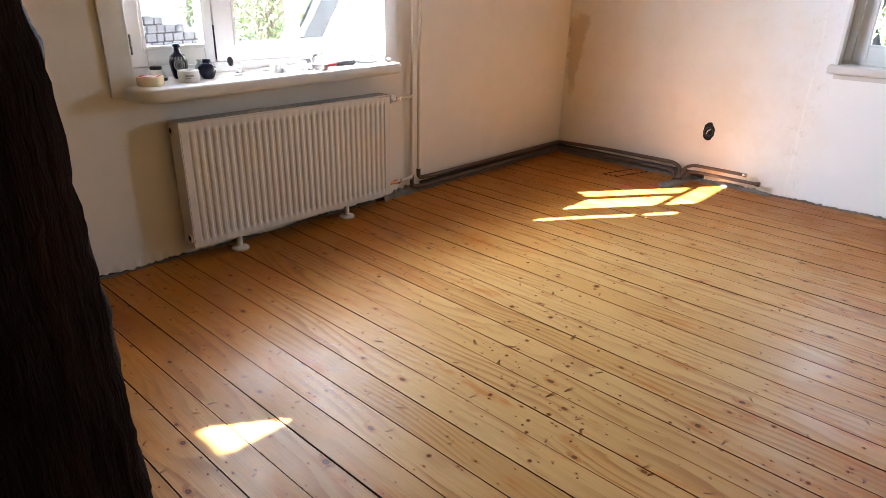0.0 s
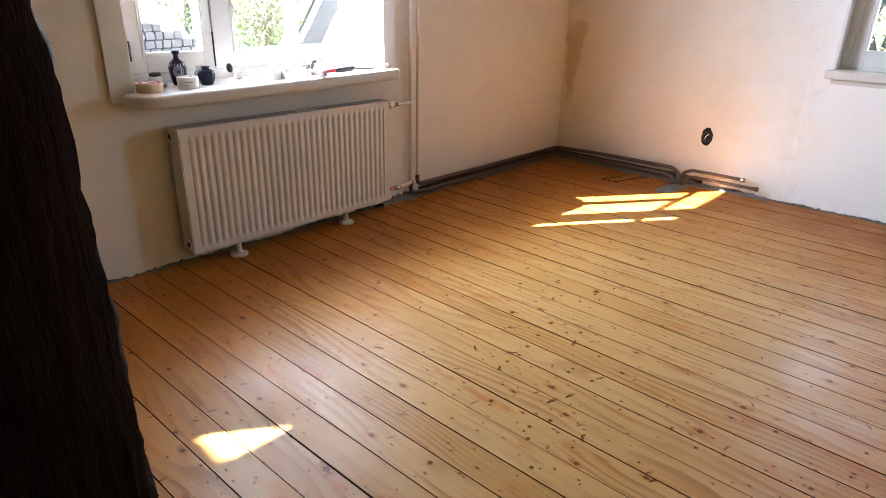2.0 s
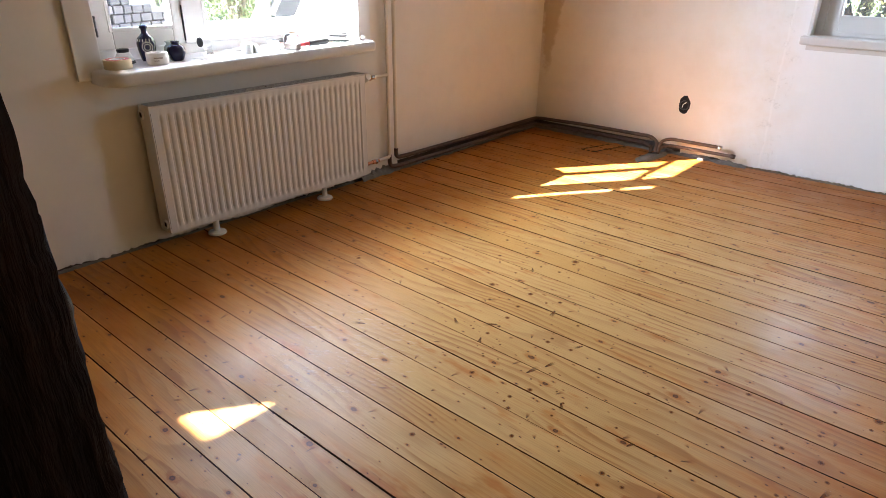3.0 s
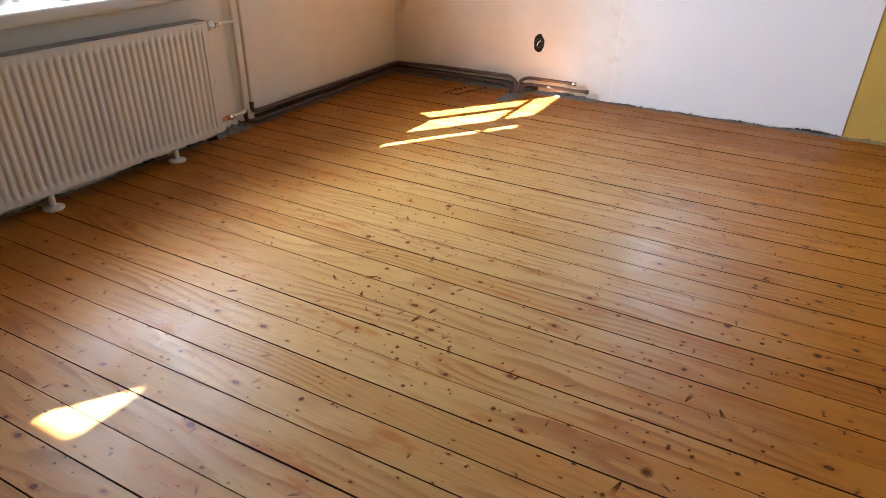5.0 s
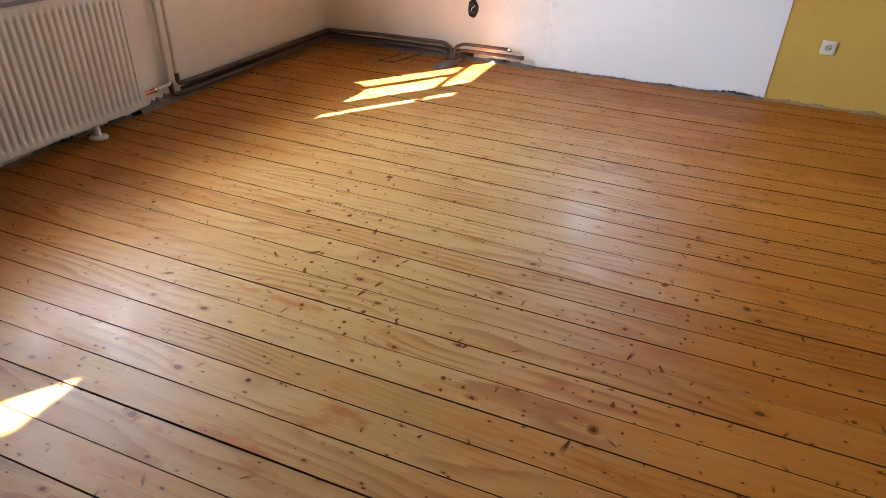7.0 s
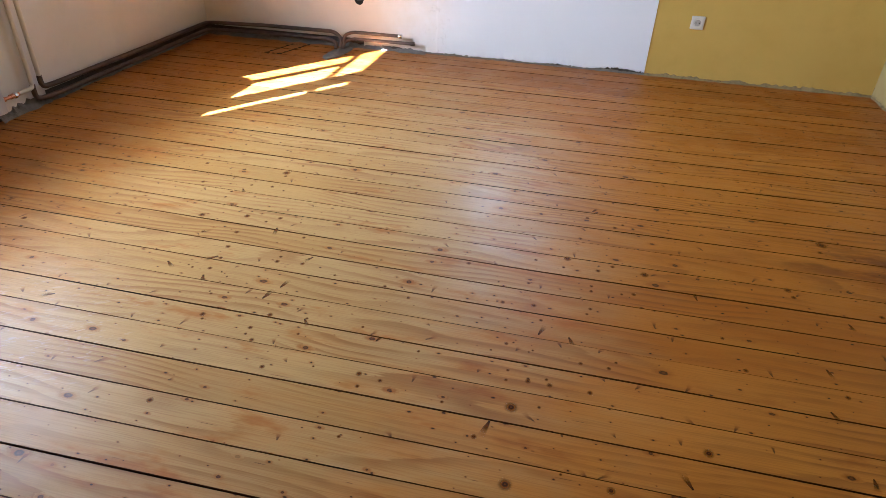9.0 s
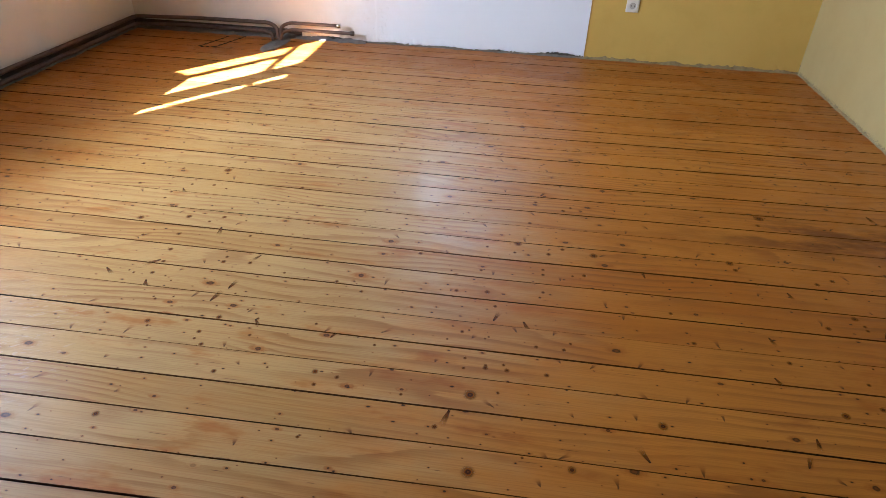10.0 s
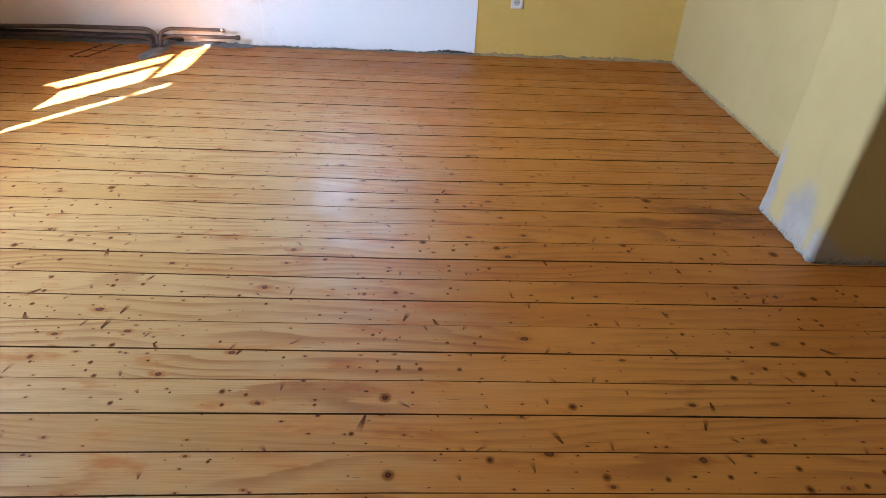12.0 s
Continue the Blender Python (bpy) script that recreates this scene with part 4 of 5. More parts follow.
tub = set_on_sill("tape_tub", "round white tub with a printed line and open top", "tub", 0.050, -3.130)
part("body", lathe(bmesh.new(), [(0, 0), (0.044, 0), (0.046, 0.004), (0.046, 0.046), (0.044, 0.049), (0.022, 0.049), (0.022, 0.030), (0, 0.030)], seg=36), PLASTIC, tub, smooth=40)
bm = bmesh.new()
for zc, a0, a1, h in ((0.029, -0.75, 0.05, 0.003), (0.018, -0.75, -0.30, 0.002)):
    k = 10
    row = [[bm.verts.new((0.0464 * math.cos(a0 + (a1 - a0) * i / k), 0.0464 * math.sin(a0 + (a1 - a0) * i / k), zc + s * h)) for s in (-1, 1)] for i in range(k + 1)]
    for p, q in zip(row, row[1:]):
        bm.faces.new((p[0], q[0], q[1], p[1]))
part("print", bm, GREY_INK, tub, "faint printed bars")

white_vase = set_on_sill("small_vase", "small pale celadon vase", "vase", -0.075, -3.005)
part("body", lathe(bmesh.new(), [(0, 0), (0.020, 0), (0.026, 0.020), (0.026, 0.045), (0.014, 0.060), (0.013, 0.066), (0.019, 0.074), (0.017, 0.074), (0.011, 0.066), (0, 0.060)], seg=26), plain("celadon", (0.52, 0.58, 0.52), 0.2), white_vase, smooth=50)
blue_vase = set_on_sill("small_vase", "round dark cobalt blue vase with a short neck", "vase", 0.022, -3.025)
part("body", lathe(bmesh.new(), [(0, 0), (0.024, 0), (0.029, 0.006), (0.038, 0.030), (0.040, 0.046), (0.034, 0.062), (0.022, 0.070), (0.018, 0.072), (0.0185, 0.080), (0.021, 0.082), (0.019, 0.083), (0.015, 0.078), (0, 0.070)], seg=32), COBALT, blue_vase, smooth=50)

card = set_on_sill("paper_card", "white paper card lying flat", "paper", 0.045, -2.880, 8)
part("sheet", boxed(-0.045, 0.045, -0.07, 0.07, 0.0, 0.0015), PAPER, card)
lamp = set_on_sill("magnifier_glass", "clear glass elbow with a black end", "glass", 0.020, -2.865)
part("stem", lathe(bmesh.new(), [(0, 0.002), (0.022, 0.002), (0.022, 0.010), (0.016, 0.014), (0.015, 0.050), (0.019, 0.058), (0.019, 0.070), (0, 0.074)], seg=22), CLEAR, lamp, smooth=45)
arm = part("arm", lathe(bmesh.new(), [(0, 0), (0.017, 0), (0.019, 0.010), (0.017, 0.045), (0, 0.047)], (0.0, 0.012, 0.066), 20, to_south), CHINA, lamp, smooth=45)
part("cap", lathe(bmesh.new(), [(0, 0), (0.020, 0), (0.022, 0.003), (0.020, 0.010), (0, 0.013)], (0.0, -0.034, 0.066), 20, to_south), BLACK, arm, smooth=45)

roll = set_on_sill("paper_roll", "small white roll standing on end", "roll", 0.070, -2.690)
part("body", lathe(bmesh.new(), [(0.010, 0.0), (0.026, 0), (0.027, 0.002), (0.027, 0.044), (0.025, 0.046), (0.010, 0.046), (0.010, 0)], seg=28), PAPER, roll, smooth=40)
part("loose_end", boxed(0.010, 0.052, 0.024, 0.0265, 0.001, 0.042), PAPER, roll)
paper = set_on_sill("paper_heap", "loose sheets of white paper", "paper", -0.015, -2.560, -12)
for i, (x, y, a) in enumerate(((0, 0, 0), (0.02, 0.05, 14), (-0.02, -0.06, -20))):
    b = boxed(-0.05, 0.05, -0.075, 0.075, 0.0015 * i, 0.0015 * i + 0.0012)
    b.transform(Matrix.Translation((x, y, 0)) @ Matrix.Rotation(radians(a), 4, "Z"))
    part("sheet", b, PAPER, paper)
scraper = set_on_sill("scraper", "black handled scraper with a pale blade", "scraper", -0.070, -2.440, 6)
part("handle", boxed(-0.012, 0.012, -0.01, 0.115, 0.012, 0.030, 0.006, 3), BLACK, scraper, smooth=50)
part("blade", boxed(-0.032, 0.032, -0.075, -0.008, 0.010, 0.013), CHROME, scraper)
part("head", boxed(-0.034, 0.034, -0.018, 0.002, 0.0, 0.026, 0.004, 2), PLASTIC, scraper)

cup = set_on_sill("metal_cup", "steel cup with a black handle", "cup", 0.005, -2.365)
part("body", lathe(bmesh.new(), [(0, 0), (0.040, 0), (0.0415, 0.004), (0.0415, 0.060), (0.0430, 0.063), (0.0400, 0.063), (0.0385, 0.058), (0.0385, 0.006), (0, 0.006)], seg=34), CHROME, cup, smooth=40)
part("handle", tube(bmesh.new(), [(0.006, -0.040, 0.056), (0.010, -0.066, 0.056), (0.010, -0.070, 0.020), (0.006, -0.041, 0.012)], 0.007, 10, 0.015), BLACK, cup, "black plastic handle", smooth=60)
crystal = set_on_sill("glass_dish", "small cut glass dish", "dish", 0.070, -2.520)
part("body", lathe(bmesh.new(), [(0, 0), (0.020, 0), (0.030, 0.022), (0.032, 0.026), (0.027, 0.026), (0.018, 0.006), (0, 0.005)], seg=10), CLEAR, crystal)

hammer = set_on_sill("hammer", "hammer with a red neck and black rubber grip", "hammer", 0.115, -2.375, 7)
part("grip", lathe(bmesh.new(), [(0, 0), (0.014, 0.001), (0.016, 0.012), (0.0145, 0.05), (0.0155, 0.09), (0.013, 0.135), (0, 0.137)], (0, 0.155, 0.017), 18, to_south), BLACK, hammer, smooth=50)
part("neck", lathe(bmesh.new(), [(0, 0), (0.010, 0), (0.0095, 0.11), (0, 0.111)], (0, 0.020, 0.017), 14, to_south), RED, hammer, "red painted neck", smooth=50)
part("head", box(boxed(-0.045, 0.030, -0.112, -0.086, 0.003, 0.030, 0.005, 2), 0.028, 0.052, -0.113, -0.085, 0.002, 0.031, 0.006, 2), plain("worn_steel", (0.30, 0.25, 0.22), 0.4, metal=0.9), hammer, "worn steel head")
knife = set_on_sill("red_pen", "thin red pen lying behind the cup", "pen", -0.020, -2.245, 60)
part("barrel", lathe(bmesh.new(), [(0, 0), (0.005, 0.002), (0.0055, 0.10), (0.003, 0.115), (0, 0.12)], (0, 0.06, 0.006), 12, to_south), RED, knife, smooth=50)

for i in range(4):
    pl = set_on_sill("plate", "white china plate in a small stack" if i < 3 else "white china plate with a dark leaf pattern on the stack", "plate", 0.005 + 0.003 * (i % 2), -2.070 + 0.004 * (i % 3), 17 * i, "stack of plates")
    r = 0.094 if i < 3 else 0.104
    b = lathe(bmesh.new(), [(0, 0.002), (0.050, 0.000), (0.055, 0.003), (0.066, 0.006), (r, 0.013), (r + 0.002, 0.015), (r, 0.0165), (0.066, 0.010), (0.052, 0.006), (0, 0.005)], seg=40)
    b.transform(Matrix.Translation((0, 0, 0.0115 * i)))
    dish = part("dish", b, CHINA, pl, smooth=50)
    if i == 3:
        b = bmesh.new()
        for k in range(9):
            a = 0.5 + k * 0.28
            tube(b, [(0.070 * math.cos(a), 0.070 * math.sin(a), 0.0475), (0.092 * math.cos(a + 0.12), 0.092 * math.sin(a + 0.12), 0.0505)], 0.0022, 6)
        part("pattern", b, BLACK, dish, "dark leaf pattern")
pebble = set_on_sill("pebble", "pale rough pebble on the window board", "stone", 0.120, -1.990)
b = bmesh.new()
bmesh.ops.create_icosphere(b, subdivisions=3, radius=0.018)
for v in b.verts:
    v.co *= 1 + 0.25 * noise.noise(v.co * 60)
    v.co.z = v.co.z * 0.7 + 0.0125
part("stone", b, STONE, pebble, smooth=80)

# ---- the garden ----
def grass():
    n = Net("grass_ground")
    v = n.coords()
    a, b = n.noise(v, 0.35, 5), n.noise(v, 14, 4)
    n.bump(b, 0.8, 0.05)
    return n.done(n.mix(n.range(b, 0.3, 0.7), n.ramp(a, (0.3, (0.035, 0.055, 0.014)), (0.7, (0.055, 0.080, 0.022))), (0.035, 0.052, 0.014)), 0.9)


def leaf_mat(name, a, b):
    n = Net(name)
    r = n.node("ShaderNodeNewGeometry").outputs["Random Per Island"]
    n.bsdf.inputs["Transmission Weight"].default_value = 0.0
    return n.done(n.mix(r, a, b), 0.6)


GRASS = grass()
LEAF = leaf_mat("spring_leaves", (0.11, 0.135, 0.060), (0.19, 0.205, 0.115))
LEAF_YELLOW = leaf_mat("yellow_green_leaves", (0.24, 0.22, 0.09), (0.38, 0.34, 0.17))
BARK = plain("bark", (0.14, 0.115, 0.095), 0.9, vary=0.35, scale=20, bump=0.8)
GROUND_Z = -0.75
bm = bmesh.new()
k = 60
grid = {}
for i in range(k + 1):
    for j in range(k + 1):
        u, v = i / k * 2 - 1, j / k * 2 - 1
        x, y = 900 * u * abs(u) ** 1.5 - 6, 900 * v * abs(v) ** 1.5
        far = max(0, math.hypot(x, y) - 25)
        grid[i, j] = bm.verts.new((x, y, GROUND_Z + (0.12 * noise.noise((x * 0.2, y * 0.2, 0)) if math.hypot(x - 2, y + 3) > 9 else 0) + min(25, 0.02 * far)))
for i in range(k):
    for j in range(k):
        bm.faces.new((grid[i, j], grid[i + 1, j], grid[i + 1, j + 1], grid[i, j + 1]))
tagged(part("ground", bm, GRASS, smooth=80), "spring lawn round the house", "ground", kind="structure")


def leaves(bm, rng, centre, size, n, leaf):
    """A crown of loose clumps of small leaves."""
    clumps = []
    for _ in range(max(6, n // 70)):
        d = Vector((rng.gauss(0, 1), rng.gauss(0, 1), rng.gauss(0, 1))).normalized() * rng.uniform(0.35, 1.0)
        clumps.append(Vector((d.x * size[0], d.y * size[1], d.z * size[2])))
    for _ in range(n):
        c = rng.choice(clumps) + Vector((rng.gauss(0, 0.16) * size[0], rng.gauss(0, 0.16) * size[1], rng.gauss(0, 0.16) * size[2]))
        u = Vector((rng.gauss(0, 1), rng.gauss(0, 1), rng.gauss(0, 1))).normalized()
        w = u.orthogonal().normalized()
        s = leaf * rng.uniform(0.6, 1.3)
        p = Vector(centre) + c
        bm.faces.new([bm.verts.new(q) for q in (p - u * s, p + w * s * 0.45, p + u * s, p - w * s * 0.45)])
    return bm


def limbs(bm, rng, at, way, length, r, depth):
    end = at + way * length
    mid = at.lerp(end, 0.5) + Vector((rng.uniform(-1, 1), rng.uniform(-1, 1), 0)) * length * 0.06
    tube(bm, [at, mid, end], r, 7, length * 0.2)
    if depth:
        for _ in range(3):
            d = (way + Vector((rng.uniform(-0.9, 0.9), rng.uniform(-0.9, 0.9), rng.uniform(-0.1, 0.7)))).normalized()
            limbs(bm, rng, at.lerp(end, rng.uniform(0.55, 1.0)), d, length * rng.uniform(0.55, 0.75), r * 0.6, depth - 1)


def tree(name, label, x, y, h, spread, n, leaf, mat, seed, depth=3):
    rng = random.Random(seed)
    t = empty(name, label, "tree" if name == "tree" else "bush")
    bm = bmesh.new()
    limbs(bm, rng, Vector((x, y, GROUND_Z - 0.1)), Vector((0, 0, 1)), h * 0.42, 0.03 * h, depth)
    part("trunk", bm, BARK, t, smooth=60)
    part("crown", leaves(bmesh.new(), rng, (x, y, GROUND_Z + h * 0.62), (spread, spread, h * 0.40), n, leaf), mat, t)


tree("tree", "bare apple tree with pale spring buds on the lawn", -10.5, -0.6, 5.0, 2.4, 1800, 0.05, LEAF, 3, 4)
tree("tree", "small orchard tree with sparse leaves", -15.0, 4.5, 6.0, 2.8, 2500, 0.07, LEAF, 8)
tree("tree", "tall tree at the end of the garden", -24.0, 1.0, 9.0, 4.0, 4000, 0.13, LEAF, 5)
tree("tree", "tall tree at the end of the garden", -26.0, 9.5, 9.5, 4.5, 4000, 0.13, LEAF, 6)
tree("bush", "loose light green shrub near the house", -6.8, 1.5, 2.9, 1.25, 6500, 0.035, LEAF, 11, 2)
tree("bush", "loose light green shrub near the house", -8.5, 3.4, 3.2, 1.6, 6500, 0.04, LEAF, 12, 2)
tree("bush", "yellow green shrub behind the house", 1.5, 4.2, 3.8, 1.9, 22000, 0.020, LEAF_YELLOW, 13, 2)
tree("bush", "yellow green shrub behind the house", 4.0, 4.8, 3.8, 1.9, 18000, 0.020, LEAF_YELLOW, 14, 2)

# grey stone garden wall whose coping falls away from the house
BLOCK = plain("grey_slate_stone", (0.036, 0.034, 0.043), 0.85, vary=0.4, scale=14, bump=0.6)
garden_wall = empty("garden_wall", "grey stone block wall with a sloping top", "wall")
rng = random.Random(9)
ax, ay, bx, by = -3.60, -1.84, -4.05, -0.45
long = math.dist((ax, ay), (bx, by))
ux, uy = (bx - ax) / long, (by - ay) / long
turn = math.atan2(uy, ux)
for row in range(22):
    z = GROUND_Z + row * 0.080
    s = -0.08 * (row % 2)
    while s < long:
        w = rng.uniform(0.09, 0.14)
        top = 0.93 - 0.27 * max(0, s)
        if z + 0.04 < top:
            b = boxed(0.003, w - 0.003, -0.10, 0.10 + rng.uniform(-0.012, 0.012), 0.003, min(0.078, top - z + 0.02), 0.008, 1)
            b.transform(Matrix.Translation((ax + ux * s, ay + uy * s, z)) @ Matrix.Rotation(turn, 4, "Z"))
            part("stone", b, BLOCK, garden_wall)
        s += w

# dark timbers outside the west window
tagged(part("timber_strut", beam((-0.75, -1.93, 0.90), (-0.75, -1.36, 1.72), 0.10, 0.13), plain("grey_weathered_timber", (0.012, 0.013, 0.016), 0.85, vary=0.35, scale=18, bump=0.6)), "weathered dark timber strut leaning outside the window", "timber")
tagged(part("timber_rail", beam((-0.82, -2.06, 0.90), (-0.82, -1.49, 1.72), 0.03, 0.04), plain("pale_batten", (0.52, 0.50, 0.47), 0.8)), "pale batten fixed beside the strut", "timber")
tagged(part("timber_gatepost", beam((-3.62, -1.90, GROUND_Z), (-3.62, -1.90, 2.2), 0.16, 0.14), plain("blue_grey_timber", (0.018, 0.018, 0.026), 0.7, vary=0.2)), "blue-grey wooden post at the end of the garden wall", "post")

# white rendered wing of the house
RENDER = plain("white_render", (0.78, 0.77, 0.74), 0.9, vary=0.06, scale=30, bump=0.3)
wing = empty("house_wing", "white rendered wing of the house", "house")
part("wall", boxed(-4.2, -0.45, 0.75, 4.0, GROUND_Z - 0.1, 4.2), RENDER, wing)
part("roof", boxed(-4.4, -0.45, 0.55, 4.2, 4.2, 4.45), BLOCK, wing, "grey slate roof")
# ---- floor boards ----
floor = part("floor", boxed(-0.02, EAST + 0.02, SOUTH, NORTH + 0.02, -0.20, -0.022), GROOVE)
tagged(floor, "old oiled pine plank floor with dark open joints", "floor", kind="structure")
rng = random.Random(4)
edges = [NORTH + 0.005] + BOARD_SEAMS


def plank(x0, x1, low, top, gap, lift, seed):
    """One board between two joints: slightly wandering sides, eased upper edges."""
    bm = bmesh.new()
    n = max(2, int((x1 - x0) / 0.15))
    rows = []
    for i in range(n + 1):
        x = x0 + (x1 - x0) * i / n
        a = seam(low, x) + gap + 0.0016 * noise.noise((x * 1.7, seed, 0.5))
        b = seam(top, x) - gap + 0.0016 * noise.noise((x * 1.7, seed + 9, 0.5))
        ea = 0.0010 + 0.0008 * noise.noise((x * 2.3, seed, 7.5))
        z = lift + 0.0008 * noise.noise((x * 1.3, seed, 4))
        rows.append([bm.verts.new(p) for p in ((x, a, -0.021), (x, a, z - 0.003), (x, a + ea, z), (x, b - ea, z), (x, b, z - 0.003), (x, b, -0.021))])
    for p, q in zip(rows, rows[1:]):
        for k in range(5):
            bm.faces.new((p[k], q[k], q[k + 1], p[k + 1]))
    bm.faces.new(rows[0])
    bm.faces.new(rows[-1][::-1])
    bm.faces.index_update()
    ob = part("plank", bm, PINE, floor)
    ob.data.materials.append(GROOVE)
    ob.data.materials.append(GRIME)
    for p in ob.data.polygons:
        p.material_index = 1 if abs(p.normal.z) < 0.25 else 2 if abs(p.normal.z) < 0.97 else 0
    return ob


boards = []
for i, (top, low) in enumerate(zip(edges, edges[1:])):
    gap = rng.choice((0.0007, 0.0009, 0.0011, 0.0013)) + ease(low, ((-3.0, 0.0), (-1.5, 0.0010)))
    lift = rng.uniform(-0.0012, 0.0010)
    boards.append((low, top, lift, plank(0.004, EAST - 0.004, low, top, gap, lift, i * 1.37)))


# the larger knots and branch marks, inlaid in their boards
def knot_wood(name, along, stops, cover):
    """Dark heartwood that dissolves into the board round it: colours and cover by the distance from the root."""
    n = Net(name)
    v = n.coords()
    w = n.math("MULTIPLY", n.math("SUBTRACT", n.noise(v, 1.7, 4, 0.65), 0.5), 0.60)
    r = n.node("ShaderNodeVectorMath", {"operation": "LENGTH"})
    n.put(r.inputs[0], v)
    q = n.math("ADD", axis(n, v, 0) if along else r.outputs["Value"], n.math("MULTIPLY", w, 0.6))
    fade = n.range(q, *cover)
    if along:
        side = n.math("DIVIDE", n.math("ABSOLUTE", n.math("ADD", axis(n, v, 1), n.math("MULTIPLY", w, 0.08))), n.math("ADD", 0.05, n.math("MULTIPLY", n.math("MAXIMUM", axis(n, v, 0), 0.0), 0.20)))
        fade = n.math("MULTIPLY", fade, n.range(side, 1.15, 0.45))
    n.put(n.bsdf.inputs["Alpha"], fade)
    return n.done(n.ramp(q, *stops), 0.5, spec=0.12)


KNOT = knot_wood("knot_wood", False, ((0.05, (0.120, 0.030, 0.004)), (0.22, (0.018, 0.005, 0.001)), (0.36, (0.080, 0.021, 0.003)), (0.50, (0.300, 0.090, 0.007))), (1.10, 0.25))
BRANCH = knot_wood("branch_wood", True, ((0.02, (0.020, 0.006, 0.001)), (0.22, (0.100, 0.027, 0.004)), (0.60, (0.250, 0.072, 0.007))), (1.05, 0.1))


def inlay(outline, material):
    """A thin slip of wood with the given outline, one unit deep."""
    bm = bmesh.new()
    top = [bm.verts.new((x, y, 0.0)) for x, y in outline]
    low = [bm.verts.new((x * 0.9, y * 0.9, -1.0)) for x, y in outline]
    bm.faces.new(top)
    for k in range(len(top)):
        j = (k + 1) % len(top)
        bm.faces.new((low[k], low[j], top[j], top[k]))
    me = bpy.data.meshes.new("knot")
    bmesh.ops.recalc_face_normals(bm, faces=bm.faces)
    bm.to_mesh(me)
    bm.free()
    me.materials.append(material)
    return me


def knot_outline(seed, long):
    for k in range(14):
        a = 2 * math.pi * k / 14
        r = 1 + 0.42 * noise.noise((math.cos(a) * 1.9, math.sin(a) * 1.9, seed))
        yield r * math.cos(a) * long, r * math.sin(a)


def fan_outline(seed, flare):
    """A branch cut lengthwise: narrow and dark at its root, feathering out to the other end."""
    side = [(x, (0.07 + flare * x ** 1.2) * (1 + 0.4 * noise.noise((x * 4, seed, 1)))) for x in (0.0, 0.2, 0.45, 0.7, 0.9)]
    tip = [(1.05, 0.4 * flare), (0.88, 0.12 * flare), (1.12, -0.3 * flare)]
    return side + tip + [(x, -0.75 * y) for x, y in side[::-1]]


ROUND = [inlay(list(knot_outline(s, f)), KNOT) for s, f in ((1, 1.3), (4, 1.6), (7, 1.2), (12, 1.45))]
FANS = [inlay(fan_outline(s, f), BRANCH) for s, f in ((2, 0.20), (5, 0.14), (9, 0.26))]


def set_knot(me, x, y, r, turn):
    for low, top, lift, ob in boards:
        if seam(low, x) + 0.004 < y < seam(top, x) - 0.004:
            k = new("knot", me)
            k.parent = ob
            k.matrix_world = Matrix.Translation((x, y, lift + 0.0009 + 0.00004 * (len(ob.children) % 8))) @ Matrix.Rotation(radians(turn), 4, "Z") @ Matrix.Diagonal((r, r, 0.0012, 1))
            return


WEST_KNOTS = [(1.905, -2.557, 5), (2.103, -2.755, 4), (2.286, -2.770, 5), (2.378, -2.809, 5), (2.285, -2.990, 4), (2.106, -2.997, 4), (2.476, -3.050, 4), (2.341, -3.183, 7),
              (2.405, -3.194, 5), (2.352, -3.230, 5), (2.072, -3.227, 6), (2.208, -3.189, 3), (2.587, -3.227, 4), (2.768, -3.199, 13), (2.366, -3.405, 4), (2.786, -3.440, 12),
              (2.530, -2.556, 7), (1.851, -3.416, 7), (0.840, -2.718, 8), (1.683, -2.763, 6), (1.969, -2.161, 6)]
EAST_KNOTS = [(3.361, -2.750, 5), (3.407, -2.883, 6), (3.666, -2.925, 6), (3.263, -3.225, 10), (3.027, -3.396, 8), (3.299, -3.444, 9), (3.445, -3.449, 6), (3.599, -3.442, 6),
              (3.780, -3.417, 7), (3.991, -3.427, 7), (3.922, -3.465, 6), (3.777, -3.475, 9), (3.807, -3.346, 4), (4.108, -3.191, 5), (3.955, -3.157, 4), (3.943, -2.675, 8), (3.735, -1.912, 8)]
BRANCH_MARKS = [(1.670, -2.755, 7, 43), (1.957, -2.868, 6, 75), (2.343, -3.040, 5, 65), (2.809, -2.882, 6, 70), (3.306, -2.565, 5, -80), (3.771, -2.567, 5, -75), (3.603, -2.995, 5, -65),
                (3.593, -3.300, 5, 67), (3.214, -3.345, 6, -62), (3.643, -3.204, 5, -95), (4.071, -2.984, 7, -36), (3.639, -2.816, 5, -72), (1.29, -3.09, 6, 30), (1.52, -2.83, 6, -40)]
MIDDLE_KNOTS = [(2.65, -2.64, 3), (2.68, -2.99, 3), (2.68, -2.75, 6), (2.69, -3.32, 6), (2.69, -2.42, 7), (2.72, -2.95, 5), (2.74, -3.1, 4), (2.74, -3.06, 4), (2.74, -2.94, 3),
                (2.75, -2.62, 5), (2.76, -2.47, 5), (2.78, -2.74, 7), (2.79, -2.97, 3), (2.8, -3.09, 6), (2.8, -3.08, 4), (2.8, -2.96, 3), (2.81, -2.81, 5), (2.84, -3.18, 4),
                (2.85, -3.07, 4), (2.86, -3.09, 6), (2.86, -2.49, 5), (2.87, -2.43, 11), (2.91, -3.38, 3), (2.91, -2.27, 6), (2.93, -2.1, 6), (2.94, -2.98, 5), (2.95, -2.74, 4),
                (2.96, -2.71, 5), (2.96, -2.61, 5), (2.96, -2.58, 5)]
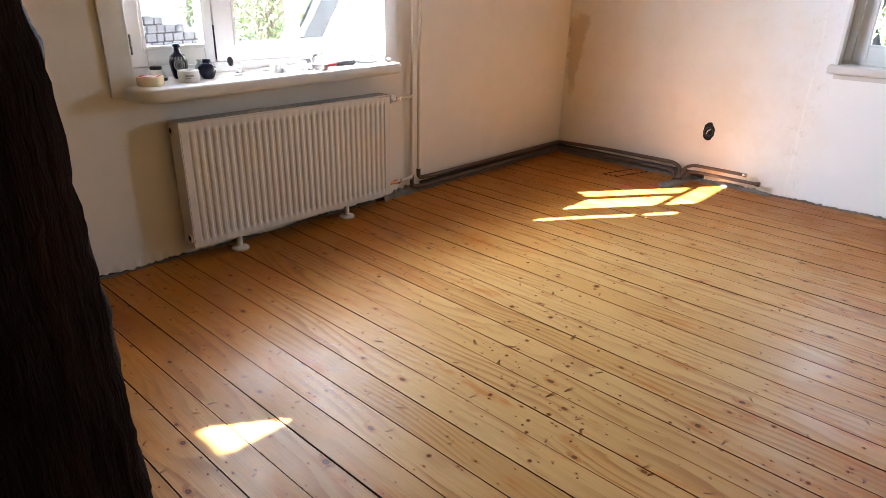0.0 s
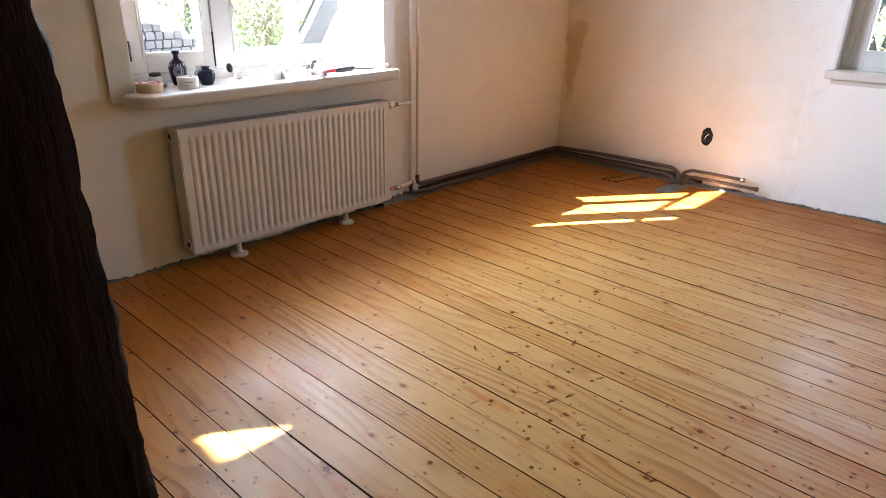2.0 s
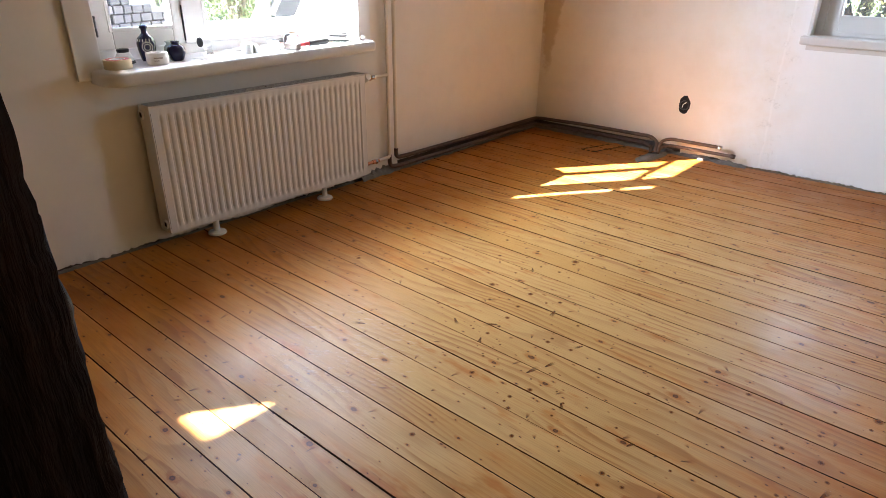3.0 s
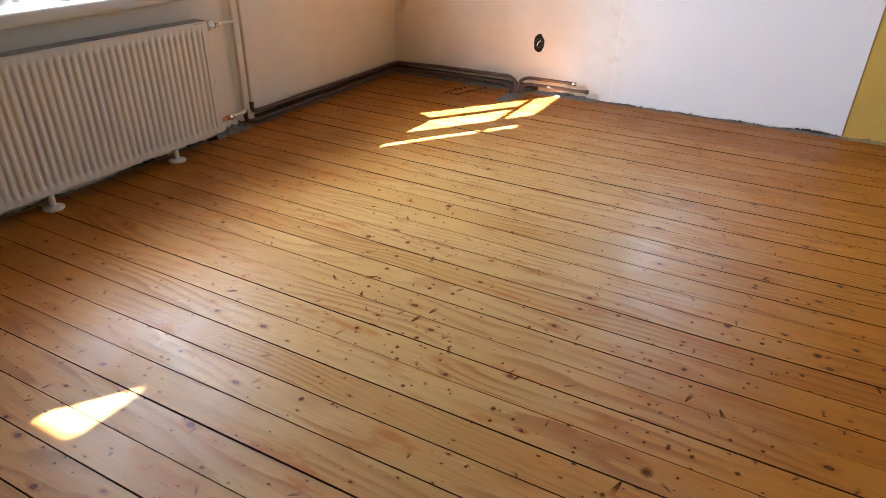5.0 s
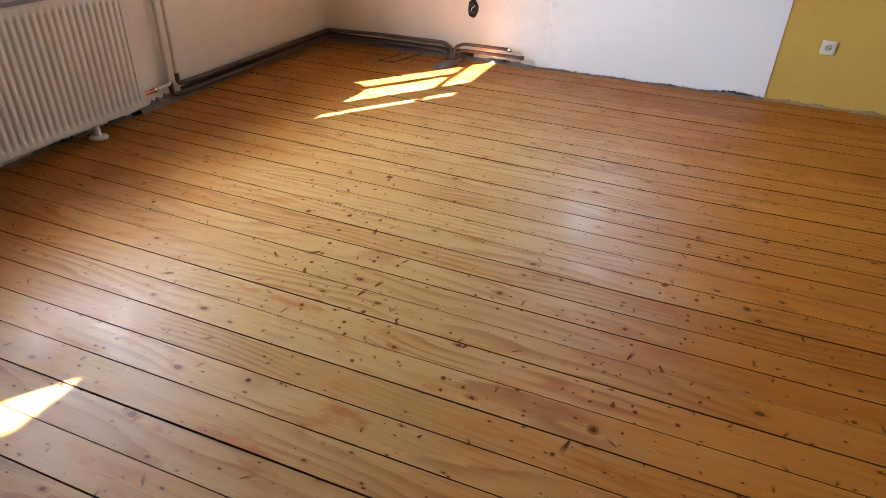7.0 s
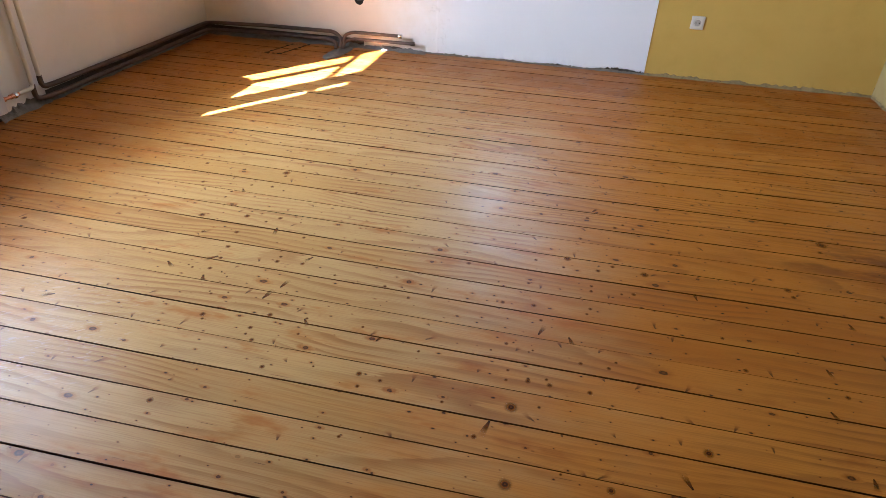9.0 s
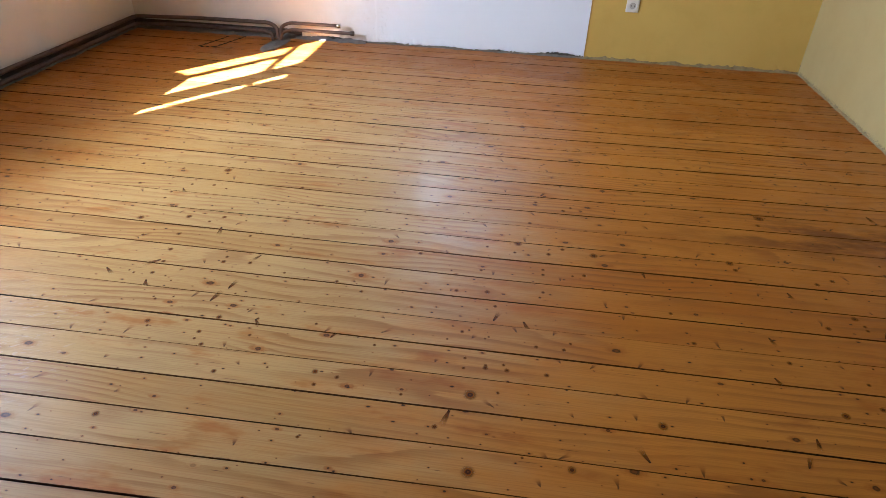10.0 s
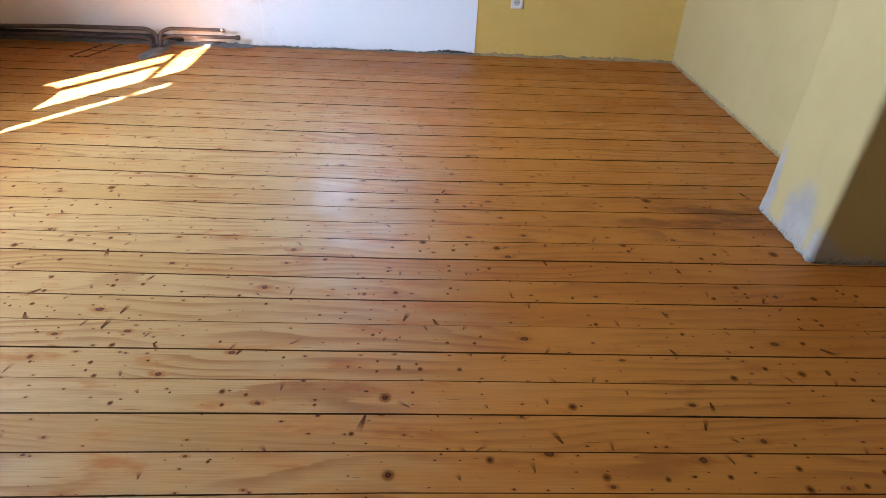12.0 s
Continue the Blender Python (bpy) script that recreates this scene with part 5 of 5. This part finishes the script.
MORE_MIDDLE_KNOTS = [(2.97, -3.09, 6), (2.98, -2.48, 7), (3.02, -2.98, 5), (3.03, -2.44, 6), (3.04, -2.95, 4), (3.04, -2.15, 7), (3.06, -2.6, 4), (3.07, -2.12, 5), (3.1, -2.59, 6),
                     (3.14, -2.46, 11)]
WINDOW_SIDE_KNOTS = [(1.23, -2.08, 7), (1.31, -2.25, 7), (1.4, -2.04, 6), (1.42, -2.09, 5), (1.46, -2.51, 10), (1.47, -2.35, 5), (1.47, -2.3, 5), (1.52, -2.22, 5), (1.53, -2.62, 6),
                     (1.6, -2.83, 3), (1.6, -2.66, 6), (1.61, -2.21, 6), (1.61, -2.07, 13), (1.62, -2.84, 4), (1.62, -2.1, 6), (1.63, -2.47, 9), (1.65, -2.59, 7), (1.65, -1.98, 5),
                     (1.67, -2.69, 7), (1.67, -2.23, 4), (1.68, -2.83, 6), (1.72, -2.49, 5), (1.73, -2.84, 3), (1.75, -2.95, 3), (1.76, -2.96, 4), (1.76, -2.86, 3), (1.76, -2.45, 7),
                     (1.79, -3.06, 7), (1.8, -3.08, 4), (1.81, -2.94, 3)]
MORE_WINDOW_SIDE_KNOTS = [(1.85, -2.46, 3), (1.88, -2.73, 7), (1.88, -2.7, 5), (1.96, -3.11, 4), (1.96, -3.08, 6), (1.96, -2.96, 3), (1.97, -2.72, 6), (1.99, -3.13, 6), (1.99, -3.01, 7),
                          (1.99, -2.89, 3), (2.06, -2.96, 3), (2.11, -3.07, 4)]
PIER_SIDE_KNOTS = [(3.62, -2.42, 10), (3.63, -2.46, 7), (3.75, -3.11, 9), (3.8, -2.12, 7), (3.82, -2.06, 15), (3.84, -2.74, 7), (3.86, -3.07, 7), (3.86, -2.98, 5), (3.89, -2.5, 7),
                   (3.9, -2.91, 3), (3.95, -2.47, 7), (3.96, -3.09, 10), (3.96, -2.73, 5), (3.96, -2.71, 5), (4.03, -2.96, 7), (4.03, -2.03, 11), (4.04, -3.09, 5), (4.04, -3.08, 6),
                   (4.08, -2.84, 5), (4.1, -3.11, 7), (4.14, -2.87, 6), (4.16, -2.34, 4), (4.18, -2.46, 14), (4.19, -2.73, 9), (4.3, -2.68, 5), (4.31, -2.7, 5), (4.35, -2.71, 7)]
MORE_BRANCH_MARKS = [(2.95, -2.04, 5, 60), (2.9, -2.87, 6, -68), (2.72, -3.26, 7, 75), (1.5, -2.26, 5, -55), (1.45, -2.41, 6, 82), (1.78, -2.52, 7, -78), (1.99, -2.67, 5, 60), (1.68, -2.87, 6, -68), (1.93, -2.94, 7, 75),
                     (2.1, -3.0, 5, -55), (1.85, -3.14, 6, 82), (4.27, -1.96, 7, -78), (4.0, -2.76, 5, 60), (4.06, -2.88, 6, -68)]
for i, (x, y, mm) in enumerate(WEST_KNOTS + EAST_KNOTS + MIDDLE_KNOTS + MORE_MIDDLE_KNOTS + WINDOW_SIDE_KNOTS + MORE_WINDOW_SIDE_KNOTS + PIER_SIDE_KNOTS):
    set_knot(ROUND[i % 4], x, y, mm * 0.00155, 22 * math.sin(i * 2.1))
for i, (x, y, mm, turn) in enumerate(BRANCH_MARKS + MORE_BRANCH_MARKS):
    set_knot(FANS[i % 3], x, y, mm * 0.0085, turn if i % 4 else turn + 180)
